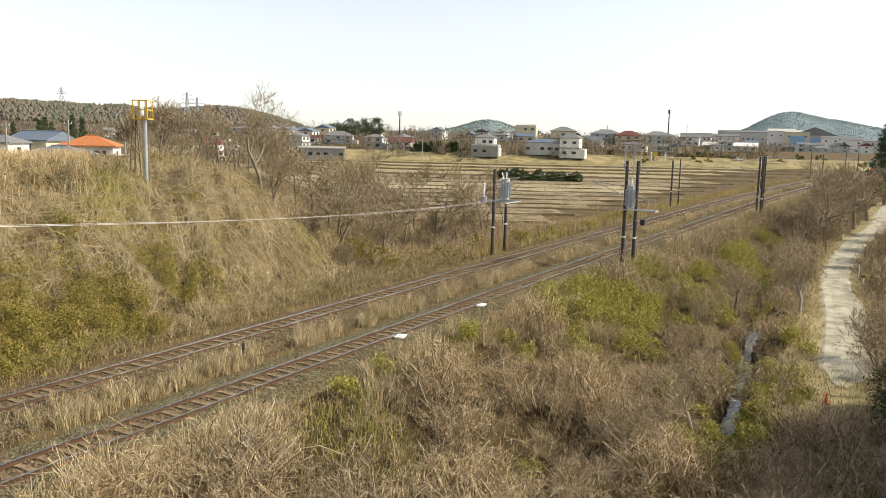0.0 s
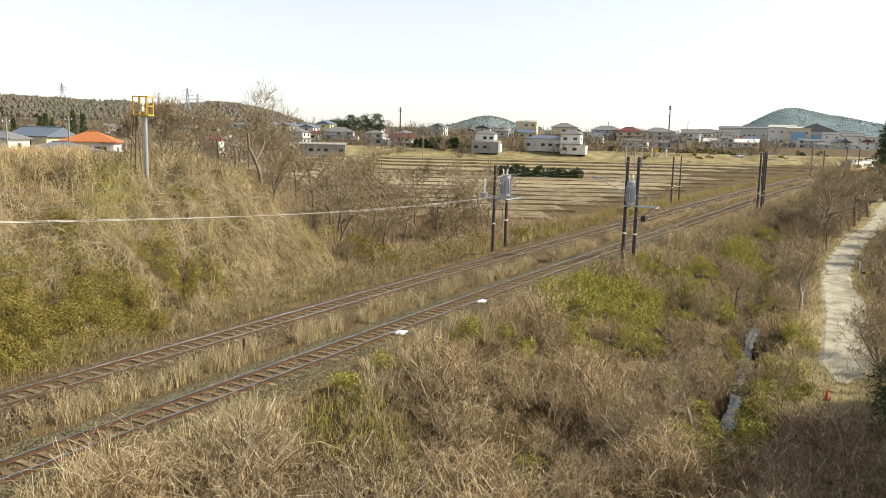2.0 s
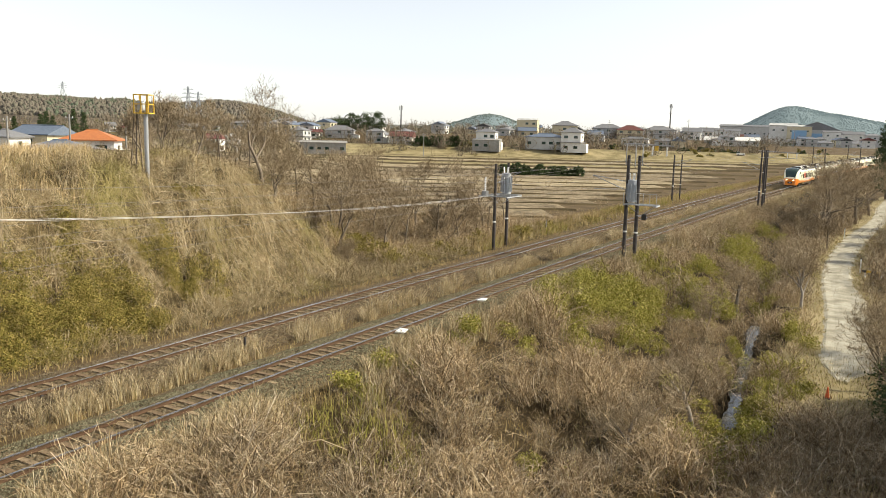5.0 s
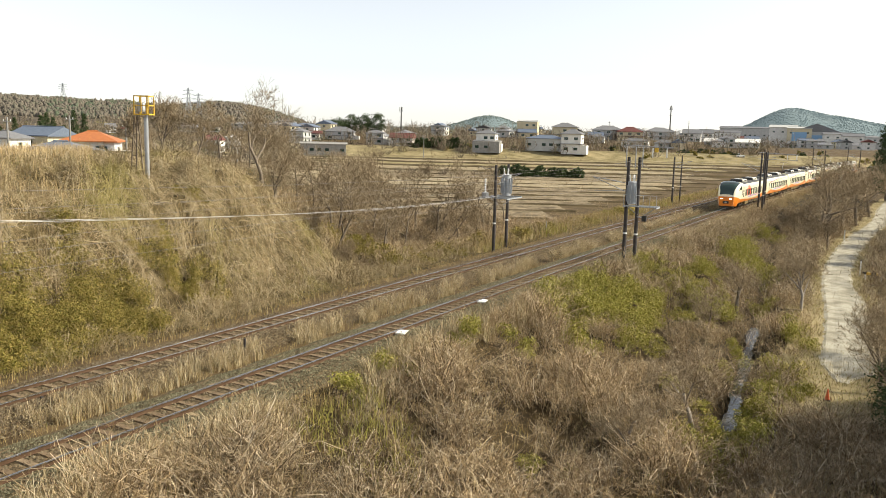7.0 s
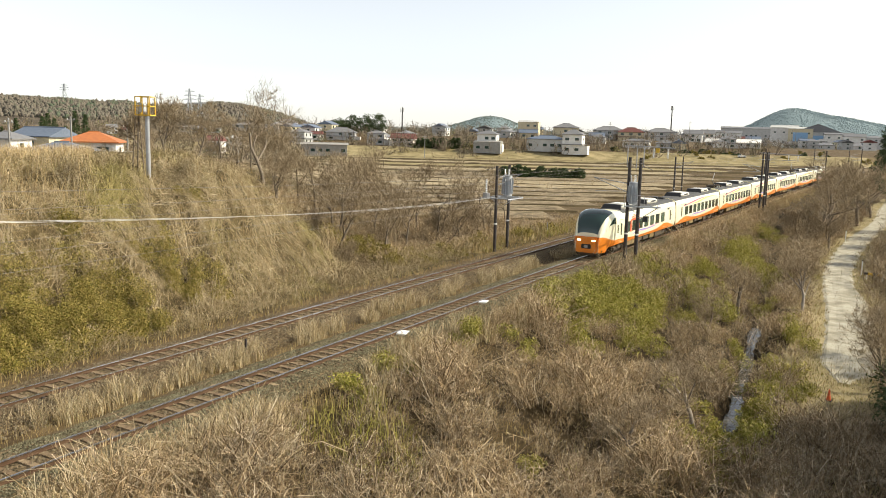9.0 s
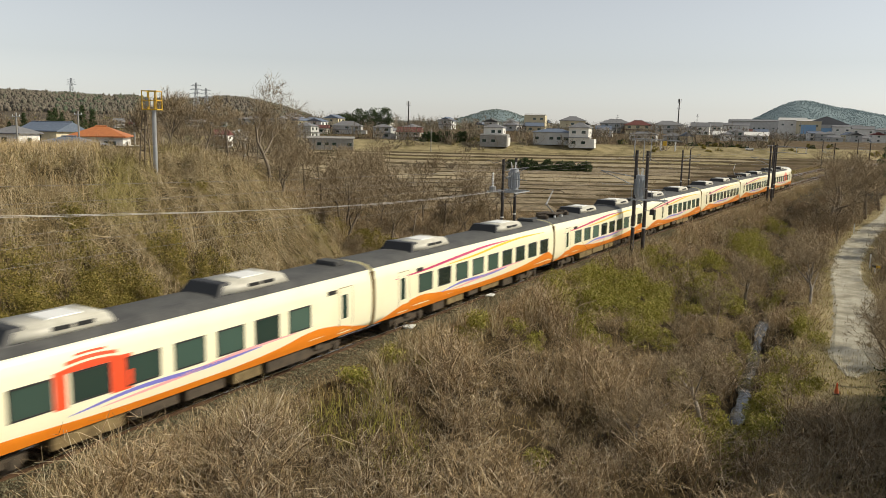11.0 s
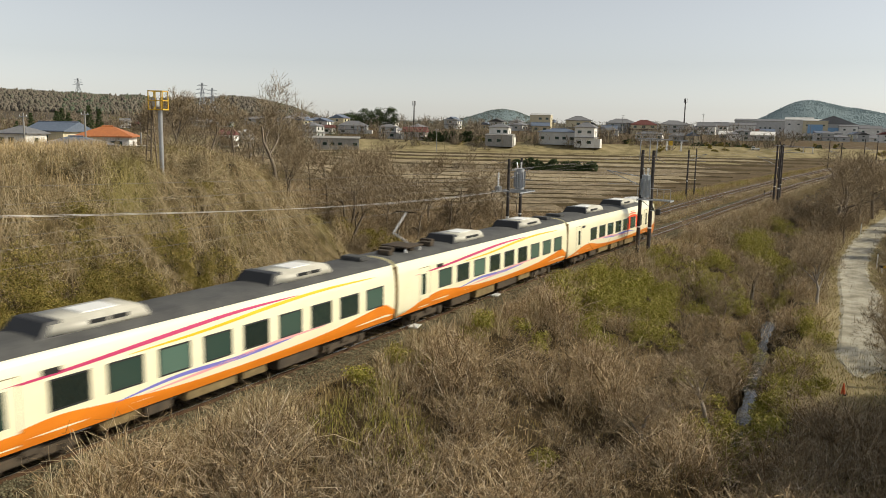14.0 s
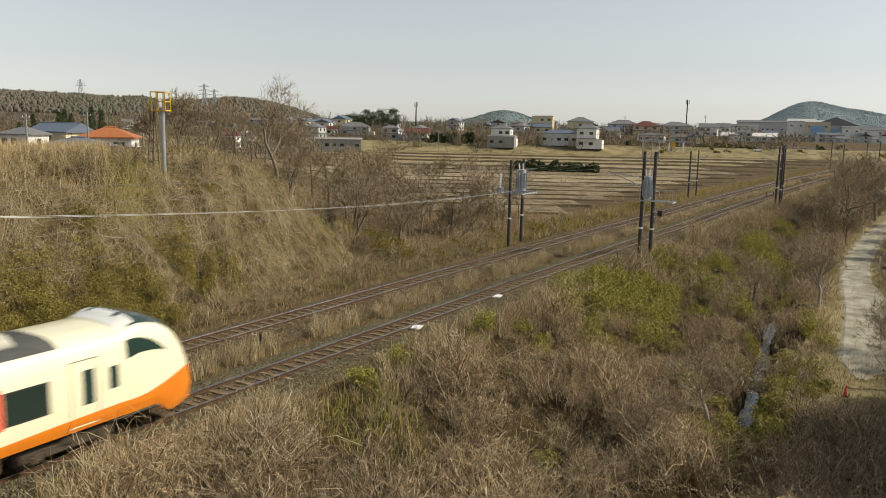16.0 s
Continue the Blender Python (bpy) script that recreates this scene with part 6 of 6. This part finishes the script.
track(0.0, "near single track with rusty rails on old sleepers")
track(-SPACING, "far single track with rusty rails on old sleepers")
rng0 = np.random.default_rng(9)
ballast_stones("ballast", 0.0, 6, 90, 20000, rng0)
ballast_stones("ballast", -SPACING, 8, 80, 12000, rng0)
shoulder_stones(0.0, -2.55, -0.72, 8, 120, 34000, "greyballast", "fresh grey ballast heaped beside the near track", rng0)
shoulder_stones(0.0, 0.72, 2.0, 8, 80, 14000, "greyballast", "grey ballast at the verge of the near track", rng0)
shoulder_stones(-SPACING, -2.6, -0.72, 12, 110, 18000, "ballast", "brown ballast along the foot of the slope", rng0)
shoulder_stones(-SPACING, 0.72, 2.4, 10, 90, 16000, "ballast", "brown ballast between the tracks", rng0)
poles()
wires()
vegetation()
trees()
ridge("hill_backdrop", 64, 36, 900, [40, 38, 36, 35, 34.5, 34, 32, 34, 28, 33.5, 36.5, 33, 25, 14, 6], 6, M["wood_hill"], "brown wooded hill with bare trees", 260, 20000, 1.75)
# the two far hills get their haze from their colours alone
ridge("hill_backdrop", 38, 8, 2000, [14, 15, 17, 18, 20, 24, 26, 24, 26, 28, 34, 46, 59, 62, 50, 36, 28, 24, 23, 23, 25, 23, 21, 20, 18, 18, 18, 16, 16, 14, 14], 6, M["far_hill"], "far hill beyond the village, tinted green-blue for haze", 300, 10000, 1.1, ("hazygreen", "hazygreen"))
ridge("hill_backdrop", 10, -6, 2600, [16, 36, 58, 84, 108, 116, 104, 94, 88, 78, 70, 62, 58, 54, 50, 48, 46], 6, M["far_hill"], "far hill tinted blue for haze", 500, 14000, 1.2, ("hazywood", "hazywood"))
house(-84.2, 80.8, 42, 7.2, 7.2, 5.7, 1.4, "wallwhite", "tileorange", "white two-storey house with orange tiled hip roof", windows=2)
house(-109.5, 90.3, 20, 7.0, 8.0, 5.9, 1.5, "wallcream", "tileblue", "cream house with blue-grey tiled gable roof", gable=True)
house(-70.3, 65.3, 38, 7.9, 7.0, 4.2, 1.1, "wallgrey", "tileblue", "low house with dark blue tiled roof", storeys=1)
house(-105.6, 80.8, 30, 4.6, 7.0, 5.4, 1.1, "wallwhite", "tilegrey", "small house with dark grey tiled roof")
house(-96.9, 96.7, 40, 4.2, 5.0, 3.3, 0.3, "wallwhite", "wallwhite", "white flat-roofed annexe beside houses", storeys=1, gable=True)
house(-78.2, 83.8, 40, 2.1, 3.0, 3.0, 0.5, "tilered", "tilered", "small red sheet-metal shed", storeys=1, gable=True)
house(-304.2, 260.8, 60, 4.3, 7.0, 2.9, 1.6, "wallwhite", "tilegrey", "white house with dark gable roof far off", gable=True)
house(-297.2, 264.5, 35, 6.5, 7.0, 2.2, 1.6, "wallcream", "tilered", "house with brown-red roof far off")
house(-281.8, 295.9, 40, 20.0, 9.0, 2.2, 1.4, "wallgrey", "tilegrey", "long low grey building far off", windows=6, storeys=1)
house(-200.9, 224.7, 30, 5.6, 7.0, 5.0, 1.7, "wallwhite", "tilered", "white house with red-brown roof", gable=True)
house(-209.6, 242.9, 30, 5.9, 6.0, 4.6, 0.9, "wallwhite", "wallgrey", "plain white rendered house far off")
house(-273.4, 323.8, 25, 18.0, 9.0, 3.3, 1.2, "wallgrey", "tilegrey", "house with dark grey tiled hip roof")
house(-234.7, 321.7, 30, 11.4, 8.0, 4.5, 1.4, "wallwhite", "tileblue", "house with dark blue roof behind bare trees")
house(-207.0, 313.4, 30, 13.6, 8.0, 3.8, 2.2, "wallgrey", "tilegrey", "grey rendered house behind bare trees")
house(-164.5, 244.0, 35, 17.0, 7.0, 4.6, 0.6, "concrete", "concrete", "low weathered concrete building behind bare trees", storeys=1, windows=6, gable=True)
house(-164.9, 301.8, 20, 10.0, 8.0, 3.6, 2.0, "wallwhite", "tilered", "house with red sheet roof", gable=True)
house(-123.2, 301.3, 15, 8.0, 7.0, 7.4, 1.4, "wallwhite", "tilegrey", "white two-storey house above a concrete retaining base")
house(-122.0, 299.1, 15, 11.2, 7.0, 4.7, 0.5, "concrete", "concrete", "concrete garage base with outside stair", storeys=1, gable=True, eave=0.1)
house(-155.6, 422.7, 15, 11.6, 9.0, 8.9, 0.6, "wallcream", "wallgrey", "beige flat-roofed block of flats", gable=True, windows=3, eave=0.1)
house(-103.5, 317.4, 12, 15.3, 9.0, 5.3, 1.4, "wallgrey", "tileblue", "low house with wide grey-blue hip roof", storeys=1, windows=5)
house(-91.9, 318.3, 10, 8.0, 8.0, 8.4, 1.9, "wallwhite", "tilegrey", "pale cubic house with low hip roof", windows=2)
house(-119.5, 384.3, 20, 12.6, 9.0, 7.5, 2.0, "wallcream", "tilegrey", "house with big dark hip roof")
house(-109.6, 423.9, 25, 15.4, 9.0, 5.2, 2.2, "wallgrey", "tilegrey", "house with dark grey tiled hip roof")
house(-96.0, 419.7, 15, 13.2, 9.0, 4.9, 2.4, "wallcream", "tilered", "brown-roofed house beside the fields")
house(-82.2, 380.6, 8, 12.5, 6.0, 3.4, 1.1, "wallwhite", "tilegrey", "low white-walled workshop with dark roof", storeys=1, windows=4)
house(-89.9, 457.5, 25, 14.8, 9.0, 5.0, 2.2, "wallgrey", "tilegrey", "house with dark grey tiled hip roof")
house(-77.3, 487.2, 8, 10.1, 9.0, 4.9, 2.3, "wallwhite", "tilegrey", "white two-storey house of the far village", gable=True)
house(-75.7, 522.6, 8, 7.9, 9.0, 5.5, 2.5, "wallwhite", "tilegrey", "white two-storey house of the far village", gable=True)
house(-49.7, 455.5, 6, 27.6, 12.0, 2.9, 1.8, "wallgrey", "wallwhite", "long low shed with white sheet roof", storeys=1, windows=7, gable=True)
house(-77.5, 590.7, 8, 24.0, 9.0, 7.0, 1.6, "wallwhite", "tilegrey", "white two-storey house of the far village", gable=True)
house(-80.9, 773.4, 4, 56.6, 16.0, 12.9, 1.5, "wallgrey", "tilegrey", "long grey factory wing with a row of windows", windows=14, storeys=1, gable=True)
house(-49.5, 710.1, 3, 20.4, 14.0, 15.7, 1.9, "wallwhite", "wallgrey", "tall white works building", gable=True)
house(-36.7, 705.4, 3, 18.3, 14.0, 15.3, 1.4, "wallcream", "wallgrey", "works building with pale blue shutter", gable=True, shutter=True)
house(-24.5, 711.6, 92, 24.0, 32.9, 12.9, 6.4, "wallgrey", "tilegrey", "big grey factory hall with blue shutter", gable=True, windows=2, storeys=1, shutter=True)
house(-8.9, 696.8, 8, 20.4, 9.0, 11.2, 1.3, "wallwhite", "tilegrey", "white two-storey house of the far village", gable=True)
house(2.7, 679.9, 8, 14.6, 9.0, 9.6, 2.1, "wallwhite", "tilegrey", "white two-storey house of the far village", gable=True)
house(15.3, 732.5, 30, 13.7, 8.0, 9.5, 1.4, "wallgrey", "tilegrey", "grey rendered house behind bare trees")


def back_rows():
    """Smaller houses standing close together behind the front row of the village."""
    rng = random.Random(21)
    kinds = (("wallwhite", "tilegrey", "white house with dark tiled roof in the village", False), ("wallgrey", "tilegrey", "grey house with dark hip roof in the village", False), ("wallcream", "tileblue", "cream house with blue-grey roof in the village", True),
             ("wallwhite", "tileblue", "white gabled house with blue-grey roof in the village", True), ("wallwhite", "tilered", "white house with red-brown roof in the village", True), ("wallgrey", "roofgrey", "weathered grey shed in the village", True))
    spots = [(rng.uniform(9, 26.5), rng.uniform(395, 540)) for _ in range(24)] + [(rng.uniform(0.4, 9), rng.uniform(560, 670)) for _ in range(16)] + [(rng.uniform(28, 41), rng.uniform(345, 450)) for _ in range(14)]
    for i, (az, d) in enumerate(spots):
        wall, roofm, label, gable = kinds[rng.choice((0, 0, 1, 1, 2, 3, 3, 4, 5))]
        x, y = EYE[0] - math.sin(radians(az)) * d, math.cos(radians(az)) * d
        two = rng.random() < 0.6
        house(x, y, rng.choice((10, 20, 95, 105)) + rng.uniform(-6, 6), rng.uniform(7, 11), rng.uniform(6, 8), rng.uniform(4.6, 5.6) if two else rng.uniform(2.7, 3.3), rng.uniform(1.2, 2.0), wall, roofm, label, gable=gable, windows=2, storeys=2 if two else 1)


back_rows()
cage_post(-16.8, 32.3)
utility_pole(-78.3, 72.6, 9.0)
utility_pole(-76.2, 62.2, 8.6)
utility_pole(-71.2, 76.1, 8.4)
for x, y, h in ((-120, 150, 9), (-160, 200, 10), (-131, 262, 9), (-60, 372, 10), (-100, 395, 11), (-140, 365, 10), (-70, 440, 12), (-20, 470, 10), (-30, 560, 12)):
    utility_pole(x, y, h, 0.16, 2)
cell_mast(-84.6, 460.6, 29.0, "tall dark antenna mast above the village")
cell_mast(-202.7, 361.7, 23.5, "dark antenna mast behind the evergreens")
lattice_tower(-478, 477, 12, 30, 6.5)
lattice_tower(-524, 533, 12, 29, 6.5)
lattice_tower(-752, 562, 32, 22, 6)
lane_furniture()
small_car(-30.5, 356, 200, "white", "small white truck parked below the village", True)
for k in range(6):
    small_car(-3 + 3.4 * k, 628 + 2 * k, 80 + 7 * k, ("white", "silver", "white", "black", "silver", "white")[k], "distant parked car beside the works")


def motions():
    for i, c in enumerate(CARS):
        walk(c, train_rows(i))


motions()
